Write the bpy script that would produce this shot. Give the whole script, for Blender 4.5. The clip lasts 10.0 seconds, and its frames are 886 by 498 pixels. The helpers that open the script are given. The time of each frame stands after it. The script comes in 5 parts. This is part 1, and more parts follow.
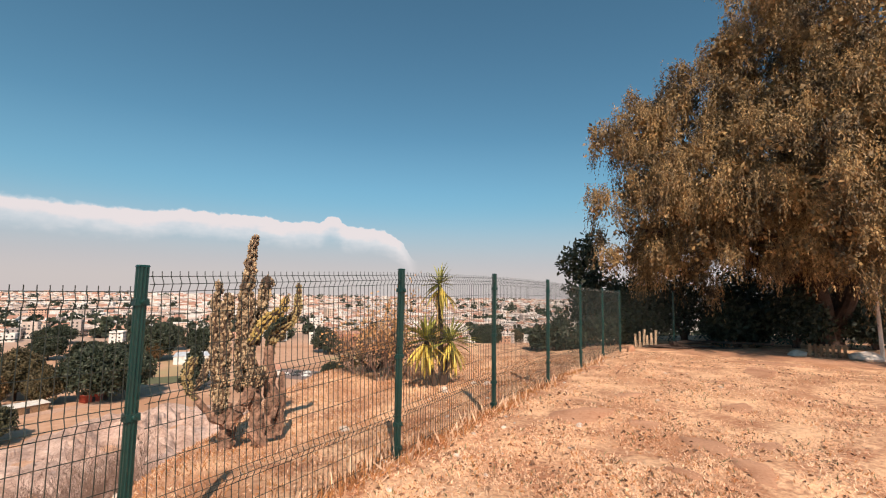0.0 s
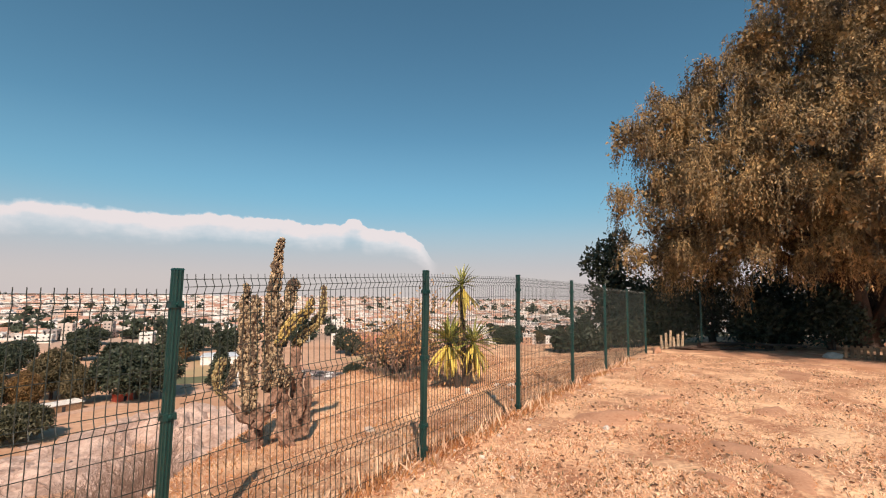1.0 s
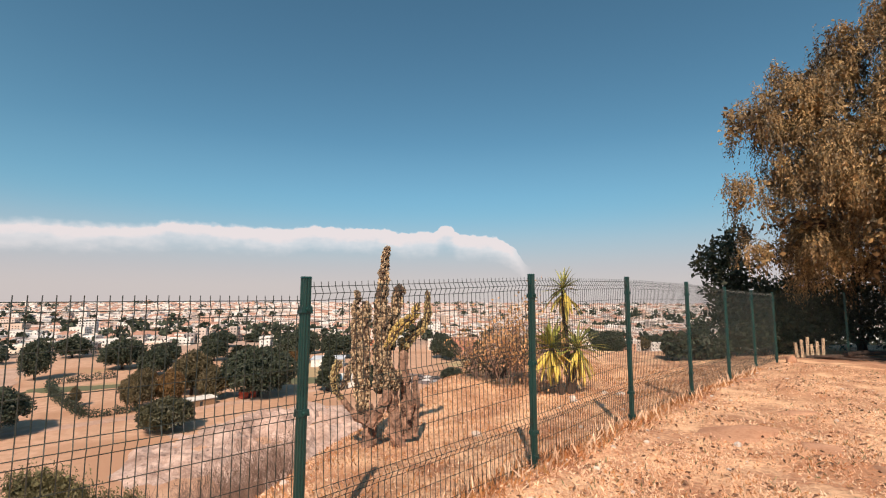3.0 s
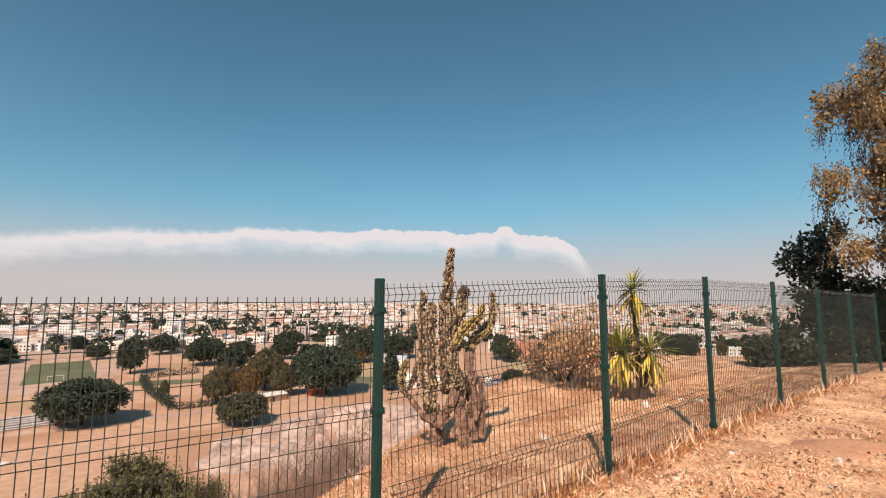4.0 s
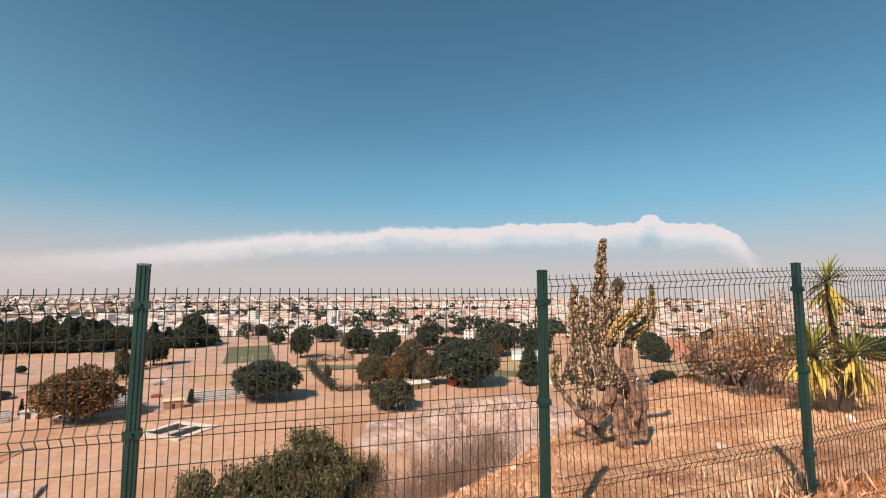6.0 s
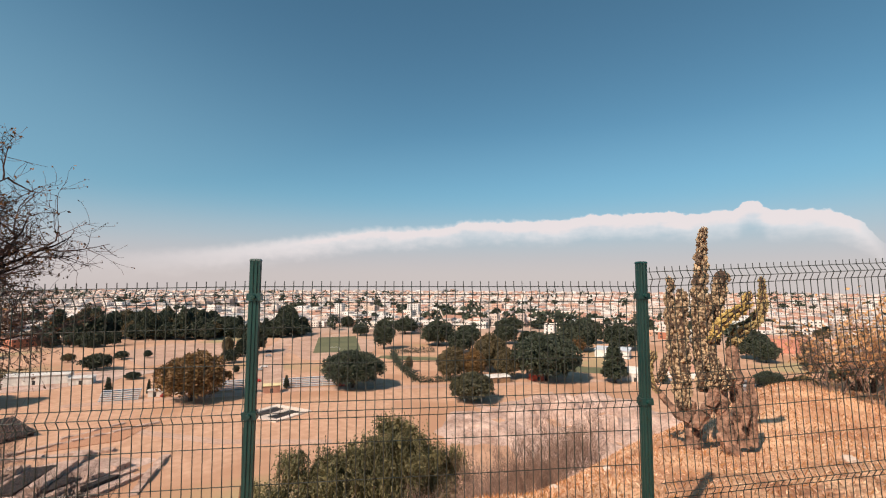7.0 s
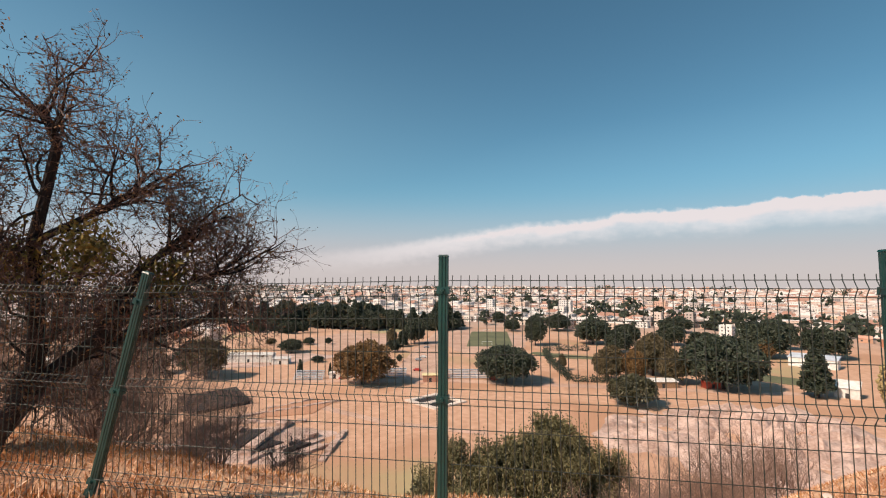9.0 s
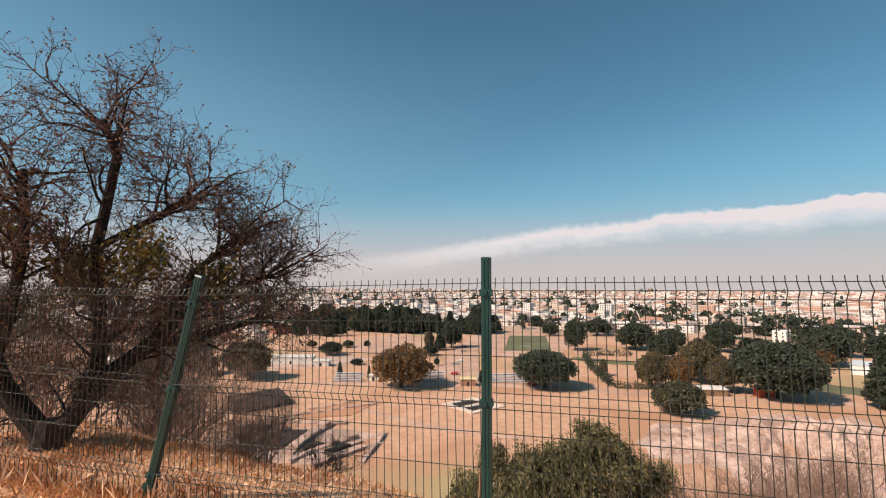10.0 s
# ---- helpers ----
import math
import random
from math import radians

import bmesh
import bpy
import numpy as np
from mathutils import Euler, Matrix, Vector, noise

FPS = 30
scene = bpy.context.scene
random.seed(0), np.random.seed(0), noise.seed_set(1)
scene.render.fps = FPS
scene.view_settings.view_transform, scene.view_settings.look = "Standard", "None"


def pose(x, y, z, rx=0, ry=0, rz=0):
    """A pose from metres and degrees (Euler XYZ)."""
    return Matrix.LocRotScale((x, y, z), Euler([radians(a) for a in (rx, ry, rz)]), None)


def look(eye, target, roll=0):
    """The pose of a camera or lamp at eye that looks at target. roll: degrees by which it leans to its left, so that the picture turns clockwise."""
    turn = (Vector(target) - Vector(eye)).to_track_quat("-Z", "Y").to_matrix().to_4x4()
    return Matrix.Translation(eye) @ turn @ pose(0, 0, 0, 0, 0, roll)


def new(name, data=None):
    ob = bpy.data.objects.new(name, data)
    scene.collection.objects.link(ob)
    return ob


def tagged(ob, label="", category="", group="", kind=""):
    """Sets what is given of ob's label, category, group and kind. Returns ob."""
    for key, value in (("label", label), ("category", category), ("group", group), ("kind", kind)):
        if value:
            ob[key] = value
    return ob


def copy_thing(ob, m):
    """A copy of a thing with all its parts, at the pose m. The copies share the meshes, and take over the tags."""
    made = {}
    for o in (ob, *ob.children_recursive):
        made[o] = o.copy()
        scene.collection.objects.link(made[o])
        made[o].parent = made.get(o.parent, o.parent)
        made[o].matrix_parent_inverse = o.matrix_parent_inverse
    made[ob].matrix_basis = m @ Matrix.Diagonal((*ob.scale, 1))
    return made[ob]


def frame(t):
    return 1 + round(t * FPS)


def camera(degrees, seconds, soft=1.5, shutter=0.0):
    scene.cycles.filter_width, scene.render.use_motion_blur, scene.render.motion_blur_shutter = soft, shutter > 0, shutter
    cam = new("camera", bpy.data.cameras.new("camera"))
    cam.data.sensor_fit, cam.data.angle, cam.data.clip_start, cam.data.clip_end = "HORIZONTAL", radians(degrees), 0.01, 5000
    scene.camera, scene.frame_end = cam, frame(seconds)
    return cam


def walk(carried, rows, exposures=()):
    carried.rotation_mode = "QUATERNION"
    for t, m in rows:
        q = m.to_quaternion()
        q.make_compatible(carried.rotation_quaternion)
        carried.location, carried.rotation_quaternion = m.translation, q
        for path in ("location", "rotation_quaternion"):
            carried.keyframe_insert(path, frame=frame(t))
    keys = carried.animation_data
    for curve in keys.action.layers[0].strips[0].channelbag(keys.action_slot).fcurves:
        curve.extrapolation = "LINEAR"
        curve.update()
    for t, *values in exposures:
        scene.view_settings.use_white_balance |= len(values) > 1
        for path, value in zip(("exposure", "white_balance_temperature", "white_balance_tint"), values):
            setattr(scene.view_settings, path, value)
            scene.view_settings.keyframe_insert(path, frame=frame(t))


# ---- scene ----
cam = camera(87.8, 10.0, soft=1.15)
PATH = [
    (0, (0.006, -0.001, 1.778), (-0.007, 1.989, 1.972), 1.0),
    (0.5, (-0.01, -0.009, 1.78), (-0.055, 1.98, 1.975), 0.9),
    (1, (-0.038, -0.005, 1.779), (-0.138, 1.983, 1.977), 0.8),
    (1.5, (-0.06, -0.011, 1.776), (-0.239, 1.971, 1.978), 0.6),
    (2, (-0.095, -0.019, 1.776), (-0.368, 1.952, 1.978), 0.5),
    (2.5, (-0.127, -0.019, 1.771), (-0.507, 1.933, 1.979), 0.3),
    (4, (-0.233, -0.06, 1.771), (-0.969, 1.787, 1.992), 0.2),
    (4.5, (-0.272, -0.085, 1.77), (-1.136, 1.706, 1.984), 0.2),
    (5, (-0.31, -0.117, 1.761), (-1.304, 1.606, 1.972), 0.2),
    (6.5, (-0.43, -0.202, 1.747), (-1.788, 1.255, 1.928), 0.3),
    (7, (-0.469, -0.223, 1.744), (-1.95, 1.109, 1.91), 0.3),
    (7.5, (-0.51, -0.263, 1.735), (-2.103, 0.935, 1.89), 0.3),
    (8, (-0.54, -0.311, 1.735), (-2.227, 0.753, 1.882), 0.3),
    (8.5, (-0.551, -0.354, 1.733), (-2.318, 0.571, 1.877), 0.3),
    (9, (-0.544, -0.409, 1.73), (-2.373, 0.388, 1.875), 0.3),
    (9.5, (-0.561, -0.439, 1.723), (-2.428, 0.263, 1.873), 0.2),
    (10, (-0.574, -0.438, 1.722), (-2.459, 0.211, 1.882), 0.2),
]
walk(cam, [(t, look(eye, target, roll)) for t, eye, target, roll in PATH])


# ---- light ----
SUN_AZ, SUN_EL = 171.0, 43.0            # degrees clockwise from +y, and above the horizon
world = bpy.data.worlds.new("sky")
scene.world = world
world.use_nodes = True
wn = world.node_tree.nodes
sky = wn.new("ShaderNodeTexSky")
sky.sky_type, sky.sun_disc = "NISHITA", False
sky.sun_elevation, sky.sun_rotation = radians(SUN_EL), radians(SUN_AZ)
sky.altitude, sky.air_density, sky.dust_density, sky.ozone_density = 2100.0, 1.0, 2.2, 1.0
wn["Background"].inputs[1].default_value = 0.085
tint = wn.new("ShaderNodeMix")
tint.data_type, tint.blend_type = "RGBA", "MULTIPLY"
tint.inputs["Factor"].default_value, tint.inputs["B"].default_value = 1.0, (0.96, 1.46, 1.32, 1)
world.node_tree.links.new(sky.outputs[0], tint.inputs["A"])
world.node_tree.links.new(tint.outputs["Result"], wn["Background"].inputs[0])

sun = new("sun", bpy.data.lights.new("sun", "SUN"))
sun.data.energy, sun.data.angle, sun.data.color = 5.6, radians(0.53), (1.0, 0.80, 0.64)
sa, se = radians(SUN_AZ), radians(SUN_EL)
sun.matrix_world = look((0, 0, 60), (-60 * math.sin(sa) * math.cos(se), -60 * math.cos(sa) * math.cos(se), 60 - 60 * math.sin(se)))


# ---- materials ----
def surface(name, a, b, scale=2.0, fine=30.0, rough=0.85, bump=0.3, metal=0.0, vary=0.0, island=False, spread=0.5, depth=0.02, translucent=0.0, coord="Position"):
    """Two colours mixed by coarse and fine noise, with relief; vary: brightness that differs from piece to piece."""
    m = bpy.data.materials.new(name)
    m.use_nodes = True
    n, l = m.node_tree.nodes, m.node_tree.links
    bsdf = n["Principled BSDF"]
    geo = n.new("ShaderNodeNewGeometry")
    where = geo.outputs["Position"]
    if coord == "Object":
        where = n.new("ShaderNodeTexCoord").outputs["Object"]
    big, small = n.new("ShaderNodeTexNoise"), n.new("ShaderNodeTexNoise")
    for tex, s, d in ((big, scale, 4), (small, fine, 3)):
        tex.inputs["Scale"].default_value = s
        tex.inputs["Detail"].default_value = d
        l.new(where, tex.inputs["Vector"])
    add = n.new("ShaderNodeMath")
    add.operation = "MULTIPLY_ADD"
    l.new(small.outputs[0], add.inputs[0])
    add.inputs[1].default_value = 0.6
    l.new(big.outputs[0], add.inputs[2])
    ramp = n.new("ShaderNodeMapRange")
    ramp.inputs["From Min"].default_value, ramp.inputs["From Max"].default_value = 0.8 - spread / 2, 0.8 + spread / 2
    l.new(add.outputs[0], ramp.inputs["Value"])
    mix = n.new("ShaderNodeMix")
    mix.data_type = "RGBA"
    mix.inputs["A"].default_value, mix.inputs["B"].default_value = (*a, 1), (*b, 1)
    l.new(ramp.outputs[0], mix.inputs["Factor"])
    colour = mix.outputs["Result"]
    if vary:
        hsv = n.new("ShaderNodeHueSaturation")
        rng = n.new("ShaderNodeMapRange")
        source = geo.outputs["Random Per Island"] if island else n.new("ShaderNodeObjectInfo").outputs["Random"]
        l.new(source, rng.inputs["Value"])
        rng.inputs["To Min"].default_value, rng.inputs["To Max"].default_value = 1 - vary, 1 + vary
        l.new(rng.outputs[0], hsv.inputs["Value"])
        l.new(colour, hsv.inputs["Color"])
        colour = hsv.outputs[0]
    l.new(colour, bsdf.inputs["Base Color"])
    bsdf.inputs["Roughness"].default_value, bsdf.inputs["Metallic"].default_value = rough, metal
    if bump:
        bp = n.new("ShaderNodeBump")
        bp.inputs["Strength"].default_value, bp.inputs["Distance"].default_value = bump, depth
        l.new(small.outputs[0], bp.inputs["Height"])
        l.new(bp.outputs[0], bsdf.inputs["Normal"])
    if translucent:
        tr, mx = n.new("ShaderNodeBsdfTranslucent"), n.new("ShaderNodeMixShader")
        l.new(colour, tr.inputs[0])
        mx.inputs[0].default_value = translucent
        l.new(bsdf.outputs[0], mx.inputs[1])
        l.new(tr.outputs[0], mx.inputs[2])
        l.new(mx.outputs[0], n["Material Output"].inputs[0])
    return m


def palette(name, colours, rough=0.85, island=True, scale=0.4):
    """A colour picked for each piece from a short list, with weathering on it."""
    m = surface(name, (1, 1, 1), (0.72, 0.7, 0.68), scale, scale * 6, rough, 0.0)
    n, l = m.node_tree.nodes, m.node_tree.links
    pick = n.new("ShaderNodeValToRGB")
    pick.color_ramp.interpolation = "CONSTANT"
    while len(pick.color_ramp.elements) < len(colours):
        pick.color_ramp.elements.new(0.5)
    for i, c in enumerate(colours):
        pick.color_ramp.elements[i].position = i / len(colours)
        pick.color_ramp.elements[i].color = (*c, 1)
    source = n.new("ShaderNodeNewGeometry").outputs["Random Per Island"] if island else n.new("ShaderNodeObjectInfo").outputs["Random"]
    l.new(source, pick.inputs[0])
    times = n.new("ShaderNodeMix")
    times.data_type, times.blend_type = "RGBA", "MULTIPLY"
    times.inputs["Factor"].default_value = 1.0
    old = n["Principled BSDF"].inputs["Base Color"].links[0].from_socket
    l.new(pick.outputs[0], times.inputs["A"])
    l.new(old, times.inputs["B"])
    l.new(times.outputs["Result"], n["Principled BSDF"].inputs["Base Color"])
    return m


M = {
    "green": surface("green_paint", (0.004, 0.030, 0.028), (0.010, 0.052, 0.045), 3, 60, 0.42, 0.08, vary=0.12, depth=0.002),
    "wire": surface("coated_wire", (0.010, 0.026, 0.022), (0.032, 0.032, 0.026), 4, 40, 0.5, 0.0),
    "straw": surface("dry_grass", (0.66, 0.39, 0.24), (0.95, 0.70, 0.50), 1.5, 20, 0.8, 0.0, vary=0.3, island=True, translucent=0.2),
    "rust_grass": surface("rusty_grass", (0.36, 0.13, 0.045), (0.62, 0.32, 0.13), 1.5, 20, 0.8, 0.0, vary=0.3, island=True, translucent=0.25),
    "cactus": surface("cactus_skin", (0.07, 0.042, 0.03), (0.56, 0.41, 0.25), 9, 34, 0.85, 0.8, depth=0.03, spread=0.34),
    "cactus_wood": surface("corky_cactus_stem", (0.06, 0.033, 0.025), (0.44, 0.26, 0.18), 8, 30, 0.9, 0.9, depth=0.03),
    "cactus_yellow": surface("yellowed_cactus_skin", (0.34, 0.23, 0.06), (0.66, 0.48, 0.17), 9, 38, 0.7, 0.9, depth=0.03),
    "yucca": surface("yucca_leaf", (0.10, 0.12, 0.025), (0.42, 0.40, 0.09), 3, 30, 0.45, 0.1, vary=0.35, translucent=0.2),
    "yucca_dry": surface("dry_yucca_leaf", (0.42, 0.26, 0.10), (0.68, 0.48, 0.22), 3, 30, 0.8, 0.1, vary=0.3, translucent=0.2),
    "bark": surface("bark", (0.030, 0.019, 0.015), (0.095, 0.06, 0.045), 4, 26, 0.9, 0.9, depth=0.03),
    "bare_bark": surface("dark_bark", (0.012, 0.008, 0.007), (0.045, 0.029, 0.024), 4, 26, 0.9, 0.8, depth=0.02),
    "pepper": surface("pepper_leaf", (0.050, 0.037, 0.021), (0.42, 0.27, 0.112), 0.9, 3, 0.6, 0.0, vary=0.45, island=True, translucent=0.05, spread=0.4),
    "oak": surface("dark_leaf", (0.024, 0.034, 0.022), (0.072, 0.086, 0.050), 0.2, 1.2, 0.6, 0.0, vary=0.4, island=True, translucent=0.15),
    "olive": surface("olive_leaf", (0.07, 0.058, 0.030), (0.18, 0.135, 0.065), 0.2, 1.2, 0.6, 0.0, vary=0.4, island=True, translucent=0.2),
    "russet": surface("russet_leaf", (0.115, 0.062, 0.024), (0.27, 0.155, 0.055), 0.2, 1.2, 0.6, 0.0, vary=0.4, island=True, translucent=0.2),
    "orange": surface("orange_leaf", (0.42, 0.20, 0.075), (0.80, 0.50, 0.24), 2, 9, 0.6, 0.0, vary=0.35, island=True, translucent=0.3),
    "twig": surface("dry_twig", (0.12, 0.075, 0.058), (0.32, 0.21, 0.165), 3, 20, 0.9, 0.0, vary=0.3, island=True),
    "seed": surface("seed_cluster", (0.10, 0.05, 0.022), (0.26, 0.13, 0.05), 2, 9, 0.8, 0.0, vary=0.4, island=True),
    "mistletoe": surface("mistletoe_leaf", (0.10, 0.075, 0.015), (0.26, 0.18, 0.035), 2, 9, 0.7, 0.0, vary=0.4, island=True),
    "stone": surface("pale_stone", (0.50, 0.40, 0.33), (0.78, 0.68, 0.60), 2, 14, 0.9, 0.6, vary=0.2),
    "ruin": surface("pink_ruin_stone", (0.31, 0.20, 0.155), (0.66, 0.485, 0.405), 0.15, 1.2, 0.9, 0.5, depth=0.3),
    # the shelter's own dark colour; on pit floor and courts it paints in shade
    "dark_roof_and_shade": surface("dark_shelter_and_painted_shade", (0.012, 0.010, 0.010), (0.042, 0.032, 0.03), 0.2, 1.2, 0.9, 0.5, depth=0.2),
    "earth": surface("bare_earth", (0.36, 0.17, 0.095), (0.56, 0.31, 0.19), 2.5, 30, 0.95, 0.5, depth=0.01),
    "wood": surface("weathered_wood", (0.20, 0.11, 0.06), (0.42, 0.26, 0.15), 2, 24, 0.85, 0.5, vary=0.3),
    "white": surface("worn_white_paint", (0.55, 0.52, 0.48), (0.80, 0.78, 0.74), 0.5, 6, 0.7, 0.1, vary=0.1),
    "metal": surface("grey_sheet_metal", (0.46, 0.50, 0.55), (0.68, 0.71, 0.75), 0.5, 5, 0.5, 0.1, vary=0.12),
    "tarmac": surface("tarmac", (0.16, 0.12, 0.11), (0.27, 0.20, 0.18), 0.2, 3, 0.9, 0.2),
    "track": surface("dirt_track", (0.40, 0.24, 0.17), (0.62, 0.42, 0.32), 0.1, 1.0, 0.95, 0.2),
    "turf": surface("watered_turf", (0.085, 0.095, 0.045), (0.16, 0.16, 0.08), 0.05, 0.8, 0.9, 0.2),
    "red": surface("red_paint", (0.40, 0.06, 0.035), (0.58, 0.11, 0.06), 0.5, 6, 0.6, 0.1),
    "yellow": surface("yellow_paint", (0.62, 0.36, 0.05), (0.80, 0.52, 0.10), 0.5, 6, 0.6, 0.1),
    "blue": surface("blue_paint", (0.04, 0.10, 0.22), (0.08, 0.17, 0.32), 0.5, 6, 0.6, 0.1),
    "tile": surface("clay_roof", (0.40, 0.19, 0.13), (0.60, 0.35, 0.25), 0.3, 3, 0.85, 0.3, vary=0.25),
    "window": surface("dark_window", (0.02, 0.025, 0.03), (0.06, 0.065, 0.07), 0.5, 4, 0.15, 0.0),
    "wall": palette("house_wall", [(0.80, 0.75, 0.69), (0.66, 0.52, 0.42), (0.82, 0.80, 0.77), (0.62, 0.36, 0.24), (0.74, 0.62, 0.52), (0.80, 0.70, 0.60), (0.50, 0.20, 0.12), (0.78, 0.74, 0.70), (0.58, 0.50, 0.46), (0.80, 0.62, 0.42)], island=False),
    "city": palette("city_wall", [(0.84, 0.78, 0.74), (0.68, 0.56, 0.49), (0.84, 0.81, 0.79), (0.66, 0.42, 0.32), (0.80, 0.72, 0.66), (0.84, 0.78, 0.72), (0.42, 0.36, 0.34), (0.82, 0.78, 0.75), (0.50, 0.42, 0.38), (0.70, 0.54, 0.44)]),
    "yellow_pale": surface("pale_yellow_plaster", (0.62, 0.52, 0.26), (0.80, 0.70, 0.42), 0.5, 6, 0.8, 0.1),
    "red_pale": surface("faded_brick", (0.45, 0.17, 0.11), (0.62, 0.30, 0.22), 0.3, 4, 0.85, 0.2),
    "wood_pale": surface("bleached_wood", (0.36, 0.25, 0.16), (0.60, 0.45, 0.31), 2, 24, 0.85, 0.4, vary=0.2),
    "car": palette("car_paint", [(0.75, 0.75, 0.75), (0.04, 0.04, 0.05), (0.45, 0.05, 0.04), (0.30, 0.32, 0.35), (0.70, 0.70, 0.68)], 0.35, False),
    "rubber": surface("rubber", (0.02, 0.02, 0.02), (0.04, 0.04, 0.04), 3, 20, 0.9, 0.0),
}


# ---- mesh tools ----
class Shape:
    """Collects vertices and faces of one mesh."""

    def __init__(self):
        self.v, self.f = [], []

    def box(self, x0, y0, z0, x1, y1, z1, m=None, taper=0.0):
        k, t = len(self.v), taper
        p = [(x0, y0, z0), (x1, y0, z0), (x1, y1, z0), (x0, y1, z0), (x0 + t, y0 + t, z1), (x1 - t, y0 + t, z1), (x1 - t, y1 - t, z1), (x0 + t, y1 - t, z1)]
        self.v += [tuple(m @ Vector(q)) if m else q for q in p]
        self.f += [(k + a, k + b, k + c, k + d) for a, b, c, d in ((0, 3, 2, 1), (4, 5, 6, 7), (0, 1, 5, 4), (1, 2, 6, 5), (2, 3, 7, 6), (3, 0, 4, 7))]
        return self

    def tube(self, path, radii, sides=6, cap=True, ribs=0.0):
        """A tube along path; ribs: how deep every second edge is drawn in."""
        k, up = len(self.v), Vector((0.31, 0.17, 0.93))
        path = [Vector(p) for p in path]
        for i, p in enumerate(path):
            d = (path[min(i + 1, len(path) - 1)] - path[max(i - 1, 0)]).normalized()
            a = d.cross(up if abs(d.dot(up)) < 0.95 else Vector((1, 0, 0))).normalized()
            b = d.cross(a)
            for s in range(sides):
                w = 2 * math.pi * s / sides
                r = radii[i] * (1 - ribs * (s % 2))
                self.v.append(tuple(p + (a * math.cos(w) + b * math.sin(w)) * r))
        for i in range(len(path) - 1):
            for s in range(sides):
                t = (s + 1) % sides
                self.f.append((k + i * sides + s, k + i * sides + t, k + (i + 1) * sides + t, k + (i + 1) * sides + s))
        if cap:
            self.f.append(tuple(k + s for s in reversed(range(sides))))
            self.f.append(tuple(k + (len(path) - 1) * sides + s for s in range(sides)))
        return self

    def mesh(self, name, smooth=False):
        me = bpy.data.meshes.new(name)
        me.from_pydata(self.v, [], self.f)
        me.update()
        if smooth:
            me.polygons.foreach_set("use_smooth", [True] * len(me.polygons))
        return me


def quads(name, q):
    """A mesh of loose quads from an array of n x 4 x 3."""
    me = bpy.data.meshes.new(name)
    n = len(q)
    me.vertices.add(4 * n)
    me.vertices.foreach_set("co", np.asarray(q, np.float32).ravel())
    me.loops.add(4 * n)
    me.loops.foreach_set("vertex_index", np.arange(4 * n, dtype=np.int32))
    me.polygons.add(n)
    me.polygons.foreach_set("loop_start", np.arange(0, 4 * n, 4, dtype=np.int32))
    me.update(calc_edges=True)
    return me


def part(name, data, material, parent=None, label="", m=None):
    """One mesh object, under a thing or a part when a parent is given."""
    if isinstance(data, Shape):
        data = data.mesh(name)
    elif isinstance(data, np.ndarray):
        data = quads(name, data)
    if material and not data.materials:
        data.materials.append(material)
    ob = new(name, data)
    if parent:
        ob.parent = parent
    if m:
        ob.matrix_basis = m
    if label:
        ob["label"] = label
    return ob


def thing(name, label, category, m=None, group="", kind=""):
    ob = new(name)
    ob.empty_display_size = 0.2
    if m:
        ob.matrix_basis = m
    return tagged(ob, label, category, group, kind)


rng = np.random.default_rng(7)


def unit(n):
    v = rng.normal(size=(n, 3))
    return v / np.linalg.norm(v, axis=1, keepdims=True)


def leaves(at, long, wide, along=None, droop=0.0):
    """Leaf quads (diamonds, folded out of the flat) at points, along given or random ways."""
    n = len(at)
    d = unit(n) if along is None else along + 0.35 * rng.normal(size=(n, 3))
    d[:, 2] -= droop
    d /= np.linalg.norm(d, axis=1, keepdims=True)
    s = np.cross(d, unit(n))
    s /= np.linalg.norm(s, axis=1, keepdims=True) + 1e-9
    k = rng.uniform(0.6, 1.3, (n, 1))
    L, W = long * k, wide * k
    return np.stack([at, at + d * L * 0.45 + s * W * 0.5, at + d * L, at + d * L * 0.5 - s * W * 0.5], 1)


# ---- the ground ----
FENCE = [(-6.35, -3.5), (-4.95, -1.42), (-3.33, 0.81), (-1.905, 2.893), (-0.47, 4.98), (0.76, 7.10), (2.06, 9.27), (3.32, 11.38), (4.59, 13.54), (5.90, 15.70), (8.2, 16.7), (10.5, 17.6)]
PLAIN = -45.0


def relief(x, y):
    """Height of the ground: a flat hilltop, a slope beyond the fence, and the plain."""
    x, y = np.asarray(x, float), np.asarray(y, float)
    d = (x + 1.93) * -0.845 + (y - 2.87) * 0.534
    s = (x + 1.93) * 0.534 + (y - 2.87) * 0.845
    edge = np.interp(s, [-40, -9, -3, 0, 3, 7, 13, 18], [2.5, 2.2, 0.7, 0.9, 3.0, 5.5, 7.0, 8.0])
    q = np.maximum(d - edge, (y - 19.5 - 0.25 * x) * 0.9)
    q = np.maximum(q, 0)
    z = -0.66 * np.maximum(np.sqrt(q * q + 1.0) - 1.0, 0)
    z -= 0.10 * np.clip(d, 0, 3)
    z += 0.10 * np.exp(-((x - 5) ** 2 + (y - 9) ** 2) / 30) * (d < 0)
    near = np.exp(-(x * x + y * y) / 900)
    z += near * 0.025 * (np.sin(x * 1.7 + 0.6 * y) + np.sin(y * 2.3 - x) + np.sin(3.1 * x + 1.9 * y))
    z = np.maximum(z, PLAIN)
    return z


def ground_at(x, y):
    return float(relief(x, y))


